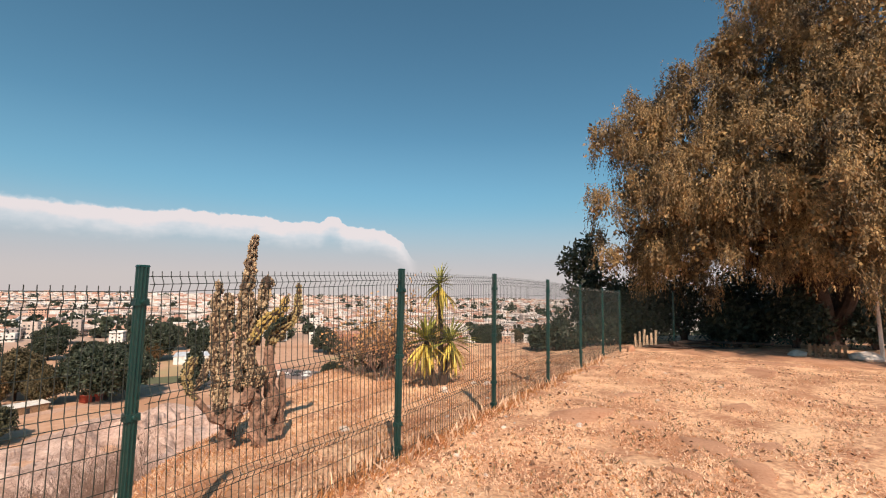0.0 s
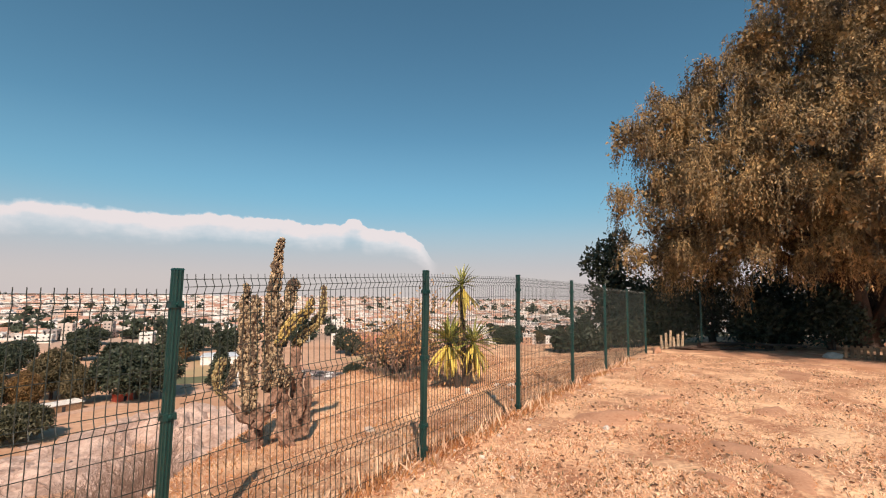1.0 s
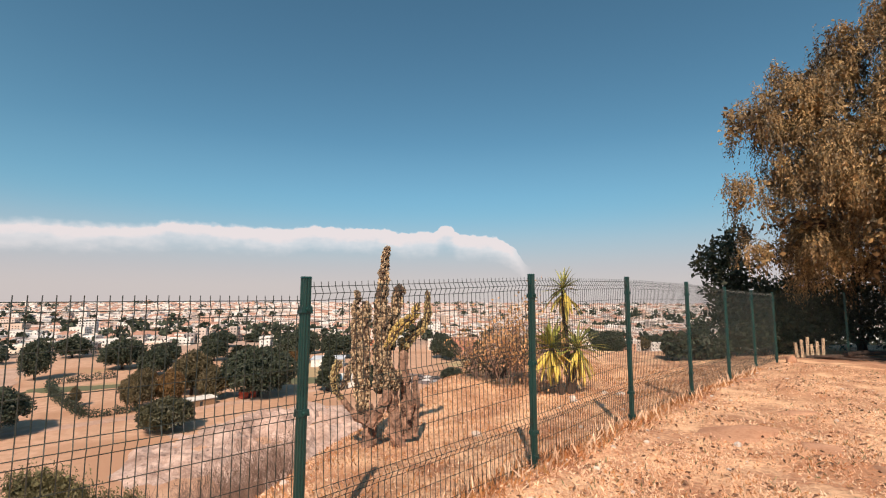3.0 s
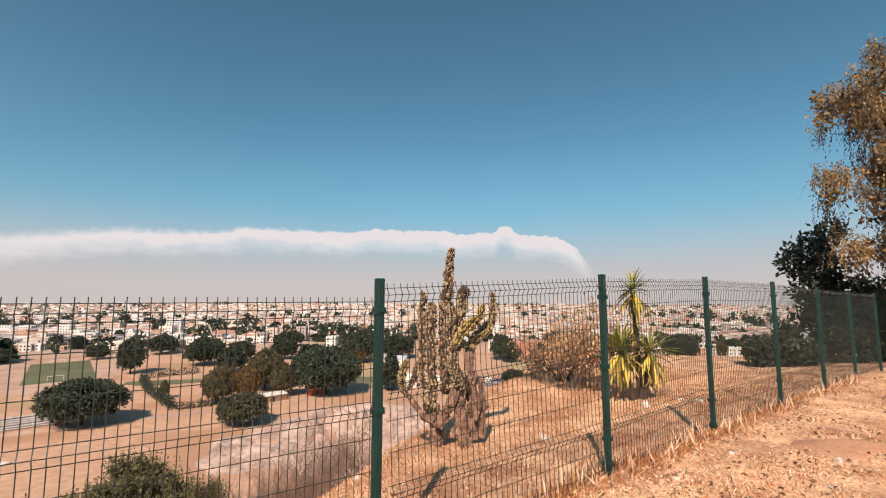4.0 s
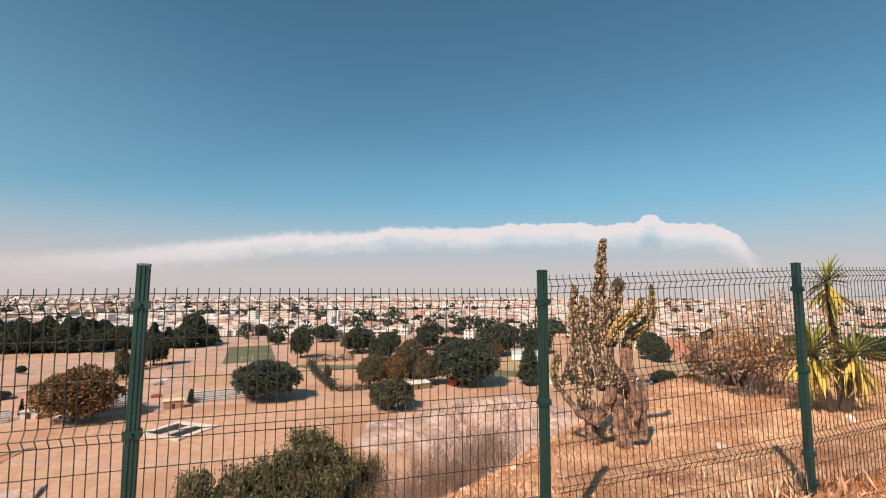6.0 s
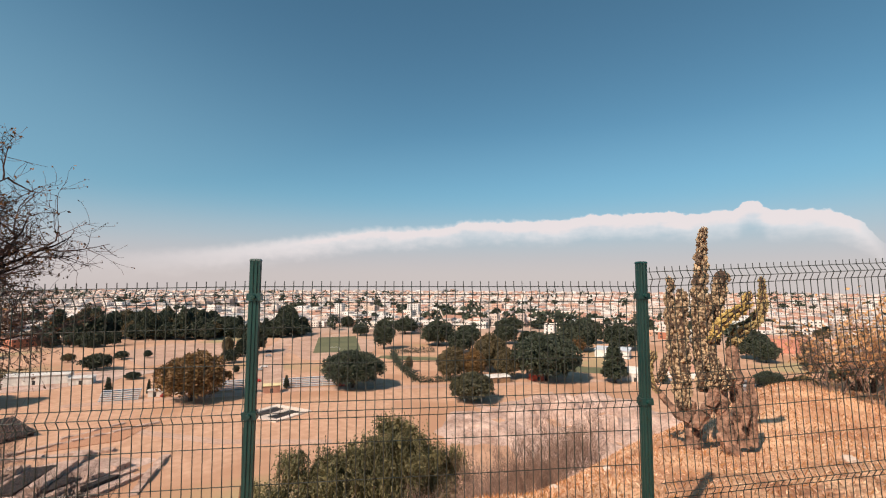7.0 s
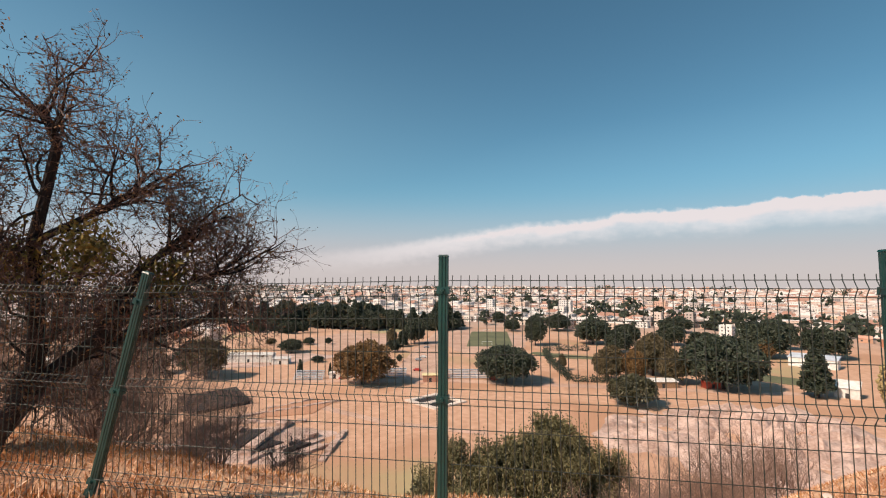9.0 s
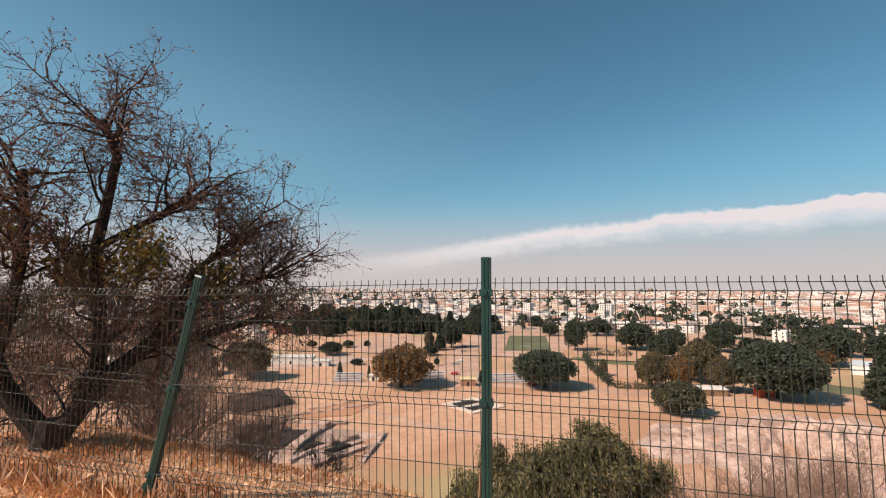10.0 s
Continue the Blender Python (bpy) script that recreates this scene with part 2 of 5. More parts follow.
def build_ground():
    rings = np.concatenate([[0.0], np.geomspace(0.4, 4850, 330)])
    turn = 540
    a = np.linspace(0, 2 * np.pi, turn, endpoint=False)
    r, aa = np.meshgrid(rings, a, indexing="ij")
    x, y = r * np.sin(aa), r * np.cos(aa)
    z = relief(x, y)
    co = np.stack([x, y, z], -1).reshape(-1, 3)
    i, j = np.meshgrid(np.arange(len(rings) - 1), np.arange(turn), indexing="ij")
    j2 = (j + 1) % turn
    f = np.stack([i * turn + j, (i + 1) * turn + j, (i + 1) * turn + j2, i * turn + j2], -1).reshape(-1, 4)[:, ::-1]
    me = bpy.data.meshes.new("ground")
    me.vertices.add(len(co))
    me.vertices.foreach_set("co", co.astype(np.float32).ravel())
    me.loops.add(f.size)
    me.loops.foreach_set("vertex_index", f.astype(np.int32).ravel())
    me.polygons.add(len(f))
    me.polygons.foreach_set("loop_start", np.arange(0, f.size, 4, dtype=np.int32))
    me.polygons.foreach_set("use_smooth", np.ones(len(f), bool))
    me.update(calc_edges=True)
    return me


def ground_material():
    m = surface("dry_ground", (0.42, 0.20, 0.11), (0.86, 0.55, 0.335), 1.6, 17, 0.95, 1.0, depth=0.035, spread=0.30)
    n, l = m.node_tree.nodes, m.node_tree.links
    geo = n.new("ShaderNodeNewGeometry")
    # worn red earth in patches, then the pale straw fields of the plain
    def blotch(scale, lo, hi):
        t, r = n.new("ShaderNodeTexNoise"), n.new("ShaderNodeMapRange")
        t.inputs["Scale"].default_value, t.inputs["Detail"].default_value = scale, 5
        l.new(geo.outputs["Position"], t.inputs["Vector"])
        r.inputs["From Min"].default_value, r.inputs["From Max"].default_value = lo, hi
        l.new(t.outputs[0], r.inputs["Value"])
        return r.outputs[0]
    old = n["Principled BSDF"].inputs["Base Color"].links[0].from_socket
    for fac, c in ((blotch(0.55, 0.52, 0.66), (0.48, 0.235, 0.125, 1)), (blotch(0.012, 0.50, 0.62), (0.50, 0.36, 0.24, 1)), (blotch(0.03, 0.60, 0.72), (0.24, 0.19, 0.09, 1))):
        mix = n.new("ShaderNodeMix")
        mix.data_type = "RGBA"
        l.new(fac, mix.inputs["Factor"])
        l.new(old, mix.inputs["A"])
        mix.inputs["B"].default_value = c
        old = mix.outputs["Result"]
    # the plain: broad smooth fields
    def by_distance(lo, hi):
        far, r = n.new("ShaderNodeVectorMath"), n.new("ShaderNodeMapRange")
        far.operation = "LENGTH"
        l.new(geo.outputs["Position"], far.inputs[0])
        l.new(far.outputs["Value"], r.inputs["Value"])
        r.inputs["From Min"].default_value, r.inputs["From Max"].default_value = lo, hi
        return r.outputs[0]

    def blend(fac, a, b):
        mix = n.new("ShaderNodeMix")
        mix.data_type = "RGBA"
        l.new(fac, mix.inputs["Factor"])
        for key, v in (("A", a), ("B", b)):
            if isinstance(v, tuple):
                mix.inputs[key].default_value = v
            else:
                l.new(v, mix.inputs[key])
        return mix.outputs["Result"]

    field = blend(blotch(0.35, 0.35, 0.75), (0.51, 0.295, 0.185, 1), (0.65, 0.405, 0.275, 1))
    field = blend(blotch(0.022, 0.50, 0.60), field, (0.47, 0.26, 0.155, 1))
    field = blend(blotch(0.011, 0.58, 0.68), field, (0.40, 0.33, 0.17, 1))
    old = blend(by_distance(45, 100), old, field)
    # streets and yards of the town, far out
    old = blend(by_distance(430, 620), old, (0.40, 0.33, 0.29, 1))
    l.new(old, n["Principled BSDF"].inputs["Base Color"])
    return m


tagged(part("ground", build_ground(), ground_material()), "dry straw-covered hilltop, slope and wide tan plain", "ground", kind="structure")


# ---- haze and cloud far behind ----
CLOUD_TOP = [(-20, 1.0), (-3, 2.6), (-0.6, 3.8), (0.2, 4.7), (1.0, 5.4), (1.8, 4.8), (2.4, 4.0), (4.2, 4.1), (5.1, 5.7), (6.3, 6.95), (7.9, 7.6), (10.3, 7.85), (12.6, 8.1), (13.2, 8.9), (14.0, 9.3), (14.8, 8.8), (15.4, 8.3), (16.9, 8.4), (18.4, 8.25), (19.5, 8.05), (21.7, 8.55), (27.5, 8.6), (30.3, 8.75), (33.5, 8.22), (37.9, 8.25), (45.4, 8.42), (46.4, 8.0), (50, 7.55), (57.2, 7.38), (61.4, 6.72), (66.5, 5.95), (71, 5.15), (77, 4.3), (84, 3.6), (100, 2.0)]


def build_backdrop():
    q, n = Shape(), 128
    rad = 4700.0
    els = [-1.5, 0, 1, 2, 3, 4, 6, 8, 10, 13, 16, 20, 25, 30, 36]
    for e in els:
        for i in range(n):
            w = 2 * math.pi * i / n
            q.v.append((rad * math.sin(w), rad * math.cos(w), 1.7 + rad * math.tan(radians(e))))
    for k in range(len(els) - 1):
        for i in range(n):
            j = (i + 1) % n
            q.f.append((k * n + i, k * n + j, (k + 1) * n + j, (k + 1) * n + i))
    me = q.mesh("backdrop", True)
    m = bpy.data.materials.new("haze_and_cloud")
    m.use_nodes = True
    nn, l = m.node_tree.nodes, m.node_tree.links
    nn.remove(nn["Principled BSDF"])
    pos = nn.new("ShaderNodeNewGeometry").outputs["Position"]
    sep = nn.new("ShaderNodeSeparateXYZ")
    l.new(pos, sep.inputs[0])

    def calc(op, a, b=None, c=None):
        k = nn.new("ShaderNodeMath")
        k.operation = op
        for i, v in enumerate((a, b, c)):
            if v is None:
                continue
            if isinstance(v, (int, float)):
                k.inputs[i].default_value = v
            else:
                l.new(v, k.inputs[i])
        return k.outputs[0]

    def ramp(v, a, b, c=0.0, d=1.0, kind="SMOOTHSTEP"):
        k = nn.new("ShaderNodeMapRange")
        k.interpolation_type = kind
        l.new(v, k.inputs["Value"])
        for key, val in (("From Min", a), ("From Max", b), ("To Min", c), ("To Max", d)):
            k.inputs[key].default_value = val
        return k.outputs[0]

    el = calc("MULTIPLY", calc("SUBTRACT", sep.outputs[2], 1.7), 57.3 / rad)          # nearly degrees
    az = calc("MULTIPLY", calc("ARCTAN2", calc("MULTIPLY", sep.outputs[0], -1.0), sep.outputs[1]), 57.2958)   # to the left of +y

    def noise_at(scale, detail, stretch):
        t, mp = nn.new("ShaderNodeTexNoise"), nn.new("ShaderNodeMapping")
        mp.inputs["Scale"].default_value = (1, 1, stretch)
        l.new(pos, mp.inputs[0])
        l.new(mp.outputs[0], t.inputs["Vector"])
        t.inputs["Scale"].default_value, t.inputs["Detail"].default_value = scale, detail
        return t.outputs[0]

    curve = nn.new("ShaderNodeFloatCurve")
    pts = CLOUD_TOP
    cm = curve.mapping.curves[0]
    for a, e in pts[1:-1]:
        cm.points.new((a + 20) / 120, e / 20)
    cm.points[0].location, cm.points[-1].location = ((pts[0][0] + 20) / 120, pts[0][1] / 20), ((pts[-1][0] + 20) / 120, pts[-1][1] / 20)
    for p in cm.points:
        p.handle_type = "VECTOR"
    curve.mapping.update()
    l.new(calc("DIVIDE", calc("ADD", az, 20.0), 120.0), curve.inputs["Value"])
    top = calc("MULTIPLY", curve.outputs[0], 20.0)
    billow = calc("MULTIPLY", calc("SUBTRACT", noise_at(0.012, 8, 1.4), 0.5), 0.9)
    under = calc("SUBTRACT", calc("ADD", calc("ADD", top, 0.16), billow), el)                    # degrees below the cloud's top
    crisp = ramp(az, 20, 80, 0.18, 1.3)
    edge = calc("DIVIDE", under, crisp)
    deep = calc("ADD", under, calc("MULTIPLY", calc("SUBTRACT", noise_at(0.0035, 5, 3.0), 0.5), 1.6))
    body = calc("MULTIPLY", ramp(edge, -0.1, 1.0), ramp(calc("MULTIPLY", deep, ramp(az, 2.0, 8.0, 1.5, 1.0)), 1.2, 3.6, 1.0, 0.0))
    cloud = calc("MULTIPLY", body, calc("MULTIPLY", ramp(az, 62, 92, 1.0, 0.0), ramp(az, 3.2, 6.0)))
    haze = calc("MAXIMUM", ramp(el, 3.0, 17.0, 0.95, 0.0, "SMOOTHSTEP"), calc("MULTIPLY", ramp(el, 3.0, 38.0, 0.85, 0.0), ramp(az, 45, 115, 0.0, 1.0)))
    thin = ramp(el, 0, 19.5, 0.58, 0.0, "LINEAR")
    veil = calc("MULTIPLY", calc("MULTIPLY", ramp(edge, -0.1, 1.6), 0.80), calc("MULTIPLY", ramp(az, 60, 95, 1.0, 0.0), ramp(az, 1.0, 7.0)))
    haze = calc("MAXIMUM", calc("MAXIMUM", haze, thin), veil)
    low = nn.new("ShaderNodeMix")
    low.data_type = "RGBA"
    low.inputs["A"].default_value, low.inputs["B"].default_value = (0.61, 0.53, 0.525, 1), (0.47, 0.505, 0.555, 1)
    l.new(ramp(el, 1.0, 6.5), low.inputs["Factor"])
    high = nn.new("ShaderNodeMix")
    high.data_type = "RGBA"
    high.inputs["B"].default_value = (0.24, 0.43, 0.56, 1)
    l.new(ramp(el, 4.5, 12.0), high.inputs["Factor"])
    l.new(low.outputs["Result"], high.inputs["A"])
    col = nn.new("ShaderNodeMix")
    col.data_type = "RGBA"
    l.new(high.outputs["Result"], col.inputs["A"])
    col.inputs["B"].default_value = (0.86, 0.765, 0.76, 1)
    l.new(calc("MULTIPLY", cloud, 0.95), col.inputs["Factor"])
    emit, clear, mx = nn.new("ShaderNodeEmission"), nn.new("ShaderNodeBsdfTransparent"), nn.new("ShaderNodeMixShader")
    l.new(col.outputs["Result"], emit.inputs[0])
    l.new(calc("MAXIMUM", haze, calc("MULTIPLY", cloud, 0.96)), mx.inputs[0])
    l.new(clear.outputs[0], mx.inputs[1])
    l.new(emit.outputs[0], mx.inputs[2])
    l.new(mx.outputs[0], nn["Material Output"].inputs[0])
    ob = part("backdrop", me, m)
    tagged(ob, "grey-pink haze with a long white cloud bank above the horizon", "sky", kind="structure")




build_backdrop()


# ---- fence ----
FENCE_THING = thing("fence", "green steel fence of posts and welded mesh panels", "fence")


def post_at(x, y, height=2.05, lean=(0, 0)):
    """A square green post with ribbed faces, a cap and four panel clamps; lean: how far its head stands off, in metres."""
    z = ground_at(x, y)
    up = Vector((lean[0], lean[1], height)).normalized()
    across = Vector((0.534, 0.845, 0))
    across = (across - up * across.dot(up)).normalized()
    m = Matrix((across, up.cross(across), up)).transposed().to_4x4()
    m.translation = (x, y, z)
    half, ring = [(-0.03, -0.024), (-0.018, -0.024), (-0.014, -0.029), (-0.008, -0.029), (-0.004, -0.024), (0.004, -0.024), (0.008, -0.029), (0.014, -0.029), (0.018, -0.024), (0.03, -0.024), (0.03, -0.008), (0.034, 0.0), (0.03, 0.008)], []
    ring = half + [(-a, -b) for a, b in half]
    body, n = Shape(), 26
    body.v = [(a, b, z) for z in (-0.3, height) for a, b in ring]
    body.f = [(i, (i + 1) % n, n + (i + 1) % n, n + i) for i in range(n)] + [tuple(range(n, 2 * n))]
    t = part("post", body, M["green"], FENCE_THING, "green steel post leaning along the fence" if lean != (0, 0) else "", m)
    part("cap", Shape().box(-0.034, -0.028, height, 0.034, 0.028, height + 0.012, taper=0.006), M["green"], t)
    for zz in (height - 0.22, height - 0.92, height - 1.62, 0.12):
        part("clamp", Shape().box(-0.042, -0.036, zz - 0.022, 0.042, 0.036, zz + 0.022, taper=0.003), M["green"], t)
        part("bolt", Shape().tube([(0, -0.036, zz), (0, -0.052, zz)], [0.016, 0.011], 6), M["green"], t)
    return t


FOLDS = (0.03, 0.73, 1.43)       # below the panel's top


def fence_panel(a, b, top_a, top_b, first):
    """A welded mesh panel with three V folds between two posts; first: the thing whose wire meshes it shares."""
    a, b = Vector((*a, top_a)), Vector((*b, top_b))
    long = (b - a).length
    x = (b - a).normalized()
    out = Vector((-x.y, x.x, 0)).normalized()
    m = Matrix((x, out, x.cross(out))).transposed().to_4x4()
    m.translation = a
    t = new("panel")
    t.parent, t.matrix_basis = FENCE_THING, m
    t["label"] = "dark welded wire mesh panel with V folds"
    n = int((long - 0.05) / 0.055)
    for i in range(n + 1):
        part("vertical_wire", first["v"], None, t, m=Matrix.Translation((0.025 + (long - 0.05) * i / n, 0, 0)))
    rows = [0.03, 0.30 - 0.02, 0.50, 1.0 - 0.02, 1.2, 1.70, 1.88]
    for k in (0, 1, 2):
        rows += [FOLDS[k] + 0.05, FOLDS[k] + 0.10]
    rows += [0.73, 1.43]
    tips = [f + 0.05 for f in FOLDS]
    for d in rows:
        tip = any(abs(d - q) < 1e-6 for q in tips)
        part("horizontal_wire", first["h"], None, t, m=Matrix.Translation((0, -0.026 if tip else 0.0045, -d)) @ Matrix.Diagonal((long, 1, 1, 1)))
    return t


def wire_meshes():
    path, r = [(0, 0, 0.005)], 0.003
    for f in FOLDS:
        path += [(0, 0, -f), (0, -0.030, -f - 0.05), (0, 0, -f - 0.10)]
    path += [(0, 0, -1.93)]
    v = Shape().tube(path, [r] * len(path), 5).mesh("vertical_wire")
    h = Shape().tube([(0, 0, 0), (0.5, 0, 0), (1, 0, 0)], [0.0028] * 3, 5).mesh("horizontal_wire")
    for me in (v, h):
        me.materials.append(M["wire"])
    return {"v": v, "h": h}


WIRES = wire_meshes()
HEADS = [1.87, 1.84, 1.90, 1.915, 2.03, 2.09, 2.09, 2.05, 2.02, 2.0, 2.0, 2.0]     # heights of the post heads
for i, (x, y) in enumerate(FENCE):
    post_at(x, y, HEADS[i] - ground_at(x, y), (0.27, 0.36) if i == 1 else (0, 0))
for i in range(len(FENCE) - 1):
    a, b = Vector(FENCE[i]), Vector(FENCE[i + 1])
    u = (b - a).normalized() * 0.035
    drop = 0.128 if i < 3 else 0.03
    fence_panel(a + u, b - u, HEADS[i] - drop, HEADS[i + 1] - drop, WIRES)


# ---- trees of the plain ----
def crown_points(n, blobs):
    """Points in the outer shells of several blobs (centre, radii)."""
    w = np.array([r[0] * r[1] for _, r in blobs])
    k = rng.choice(len(blobs), n, p=w / w.sum())
    c, r = np.array([b[0] for b in blobs])[k], np.array([b[1] for b in blobs])[k]
    d = unit(n)
    d[:, 2] = np.where(d[:, 2] < -0.45, -d[:, 2], d[:, 2])
    return c + d * r * rng.uniform(0.62, 1.04, (n, 1)) ** 0.7


def broad_tree(name, label, high, wide, leaf, seed, leaf_size=0.7, count=12000, conifer=False):
    """A tree for the plain, at the origin: a trunk with limbs and a lobed dome of leaf clumps."""
    r, wide, high = random.Random(seed), wide * 0.84, high * 0.88          # the lobes reach out further
    t = thing(name, label, "tree", group="trees of the plain")
    s = Shape().tube([(0, 0, -1), (0.1, 0.05, high * 0.22), (0.15, 0, high * 0.62)], [high * 0.04, high * 0.03, high * 0.012], 7)
    for k in range(6):
        w = k * 1.05 + r.random()
        reach = wide * r.uniform(0.24, 0.36)
        s.tube([(0.1, 0, high * r.uniform(0.10, 0.2)), (reach * 0.5 * math.cos(w), reach * 0.5 * math.sin(w), high * 0.36), (reach * math.cos(w), reach * math.sin(w), high * 0.55)], [high * 0.018, high * 0.013, high * 0.006], 5)
    part("trunk", s, M["bark"], t)
    blobs = []
    if conifer:
        for k in range(30):
            f = k / 29
            w, q = k * 2.4, wide * 0.30 * (1.0 - 0.75 * f)
            rr = wide * (0.24 - 0.13 * f)
            blobs.append(((q * math.cos(w), q * math.sin(w), high * (0.14 + 0.78 * f)), (rr, rr, high * 0.07)))
    else:
        for k in range(34):                                     # lobes over a dome, large below and small above
            f = (k + 0.5) / 34
            w, up = k * 2.39996, 1 - 1.8 * f                    # from the top round to the skirts
            flat = math.sqrt(max(0.0, 1 - up * up))
            rr = wide * r.uniform(0.12, 0.19)
            q = wide * (0.5 * flat - 0.11) * r.uniform(0.84, 1.08)
            blobs.append(((q * math.cos(w), q * math.sin(w), high * (0.50 + 0.38 * up * r.uniform(0.85, 1.1))), (rr, rr, min(rr, high * 0.17) * r.uniform(0.8, 1.1))))
        for k in range(6):                                      # the shaded inside
            w = k * 1.05
            blobs.append(((wide * 0.20 * math.cos(w), wide * 0.20 * math.sin(w), high * 0.42), (wide * 0.22, wide * 0.22, high * 0.26)))
    part("crown", leaves(crown_points(count, blobs), leaf_size, leaf_size * 0.55), leaf, t)
    return t


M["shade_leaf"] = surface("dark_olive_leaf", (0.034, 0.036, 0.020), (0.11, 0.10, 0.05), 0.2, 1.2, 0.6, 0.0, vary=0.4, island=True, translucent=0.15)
KINDS = {
    "oak": broad_tree("ash_tree", "broad dark green ash tree on the dry field", 22, 34, M["oak"], 3, 1.15, 24000),
    "oak_b": broad_tree("ash_tree", "round dark green tree with a short trunk", 16, 20, M["oak"], 5, 0.95, 15000),
    "olive": broad_tree("olive_green_tree", "dusty olive green tree with thin foliage", 18, 18, M["olive"], 9, 0.85, 14000),
    "russet": broad_tree("russet_tree", "tree with orange-brown winter leaves", 18, 20, M["russet"], 12, 0.85, 16000),
    "cypress": broad_tree("cypress", "narrow dark conifer on the dry field", 20, 10, M["oak"], 15, 0.75, 9000, True),
    "shrub": broad_tree("low_tree", "low wide olive green tree casting a dark shadow", 13, 21, M["shade_leaf"], 18, 0.9, 16000),
}
SIZES = {"oak": (34, 22), "oak_b": (20, 16), "olive": (18, 18), "russet": (20, 18), "cypress": (10, 20), "shrub": (21, 13)}
USED = set()


def plant(kind, x, y, wide, high, turn=0.0):
    """A tree of that kind, so many metres wide and high."""
    src = KINDS[kind]
    m = pose(x, y, ground_at(x, y), 0, 0, turn)
    if kind in USED:
        src = copy_thing(src, m)
    else:
        USED.add(kind)
        src.matrix_basis = m
    w, h = SIZES[kind]
    src.scale = (wide / w, wide / w, high / h)
    return src


TREES = [("oak", -191, 115, 33, 19), ("shrub", -137, 139, 22, 13), ("oak", -142, 198, 41, 26), ("russet", -169, 172, 16, 17), ("olive", -176, 193, 23, 24), ("olive", -174, 161, 16, 18), ("olive", -158, 186, 16, 18),
         ("oak_b", -283, 249, 33, 22), ("oak_b", -275, 275, 27, 17), ("oak_b", -319, 384, 31, 17), ("oak_b", -326, 440, 23, 11), ("oak_b", -215, 337, 27, 21), ("oak_b", -209, 357, 21, 22), ("cypress", -117, 220, 16, 23), ("oak_b", -293, 203, 19, 25),
         ("oak_b", -387, 241, 19, 12), ("oak_b", -374, 285, 29, 18), ("olive", -205, 159, 5, 10), ("russet", -187, 301, 12, 15), ("russet", -212, 52, 31, 22), ("cypress", -245, 28, 4, 9), ("cypress", -209, 91, 3.6, 7), ("cypress", -234, 41, 2.5, 8),
         ("oak_b", -322, 31, 18, 10), ("oak_b", -358, 47, 10, 6), ("oak_b", -356, 61, 6, 5.5), ("olive", -366, 21, 9, 6), ("oak_b", -300, 94, 12, 9), ("oak_b", -262, 86, 4, 5), ("oak_b", -333, 121, 20, 22), ("oak_b", -433, 188, 27, 32), ("oak_b", -415, 175, 18, 20),
         ("oak_b", -190, 307, 28, 25), ("oak_b", -175, 340, 33, 21), ("oak_b", -93, 362, 23, 22), ("oak_b", -84, 352, 18, 16), ("oak_b", -71, 408, 14, 12), ("oak_b", -117, 576, 26, 11), ("olive", -252, -15, 23, 22), ("oak_b", -266, -22, 18, 19), ("olive", -274, -39, 17, 13),
         ("oak_b", -280, 42, 9, 4), ("cypress", -100, 236, 6, 13), ("cypress", -92, 240, 6, 11), ("oak_b", -62, 262, 16, 9), ("olive", -50, 268, 14, 8), ("oak_b", -36, 280, 20, 10), ("oak_b", 4, 300, 26, 15), ("oak_b", 30, 310, 24, 16), ("oak", -10, 420, 30, 20), ("oak", 36, 400, 30, 24),
         ("oak_b", -290, -60, 26, 20), ("oak_b", -245, -55, 20, 16), ("olive", -230, -70, 18, 16), ("oak_b", -330, -50, 22, 17), ("olive", -184, 208, 13, 15), ("olive", -200, 186, 12, 13), ("russet", -192, 200, 13, 14), ("olive", -216, 205, 12, 11), ("oak_b", -240, 232, 22, 18), ("oak_b", -255, 300, 24, 18)]
for k, (kind, x, y, w, h) in enumerate(TREES):
    plant(kind, x, y, w, h, k * 67)
r = random.Random(4)
for k in range(74):                                           # the wood behind the dirt pitch
    f, o = r.random(), r.uniform(0, 60)
    x, y = -512 + 76 * f - 0.85 * o, 12 + 112 * f + 0.35 * o
    plant(r.choice(("cypress", "oak_b", "oak_b", "olive")), x, y, r.uniform(13, 25), r.uniform(14, 31), r.uniform(0, 360))
for k in range(22):                                           # trees behind the clubhouse
    f = r.random()
    plant(r.choice(("cypress", "oak_b", "oak_b")), -452 + 30 * f + r.uniform(-30, 10), 140 + 60 * f + r.uniform(-8, 8), r.uniform(11, 20), r.uniform(10, 24), r.uniform(0, 360))
for k in range(16):                                           # lower growth on its near side
    f = r.random()
    plant("oak_b", -470 + 40 * f + r.uniform(-8, 8), 0 + 60 * f + r.uniform(-8, 8), r.uniform(8, 14), r.uniform(7, 13), r.uniform(0, 360))
for k in range(66):                                           # trees between the fields and the town
    a, d = radians(r.uniform(-22, 74)), r.uniform(330, 680)
    if 40 < math.degrees(a) < 70 and d < 480:
        continue
    plant(r.choice(("oak_b", "oak_b", "olive", "cypress", "oak_b")), -d * math.sin(a), d * math.cos(a), r.uniform(9, 20), r.uniform(9, 16), r.uniform(0, 360))


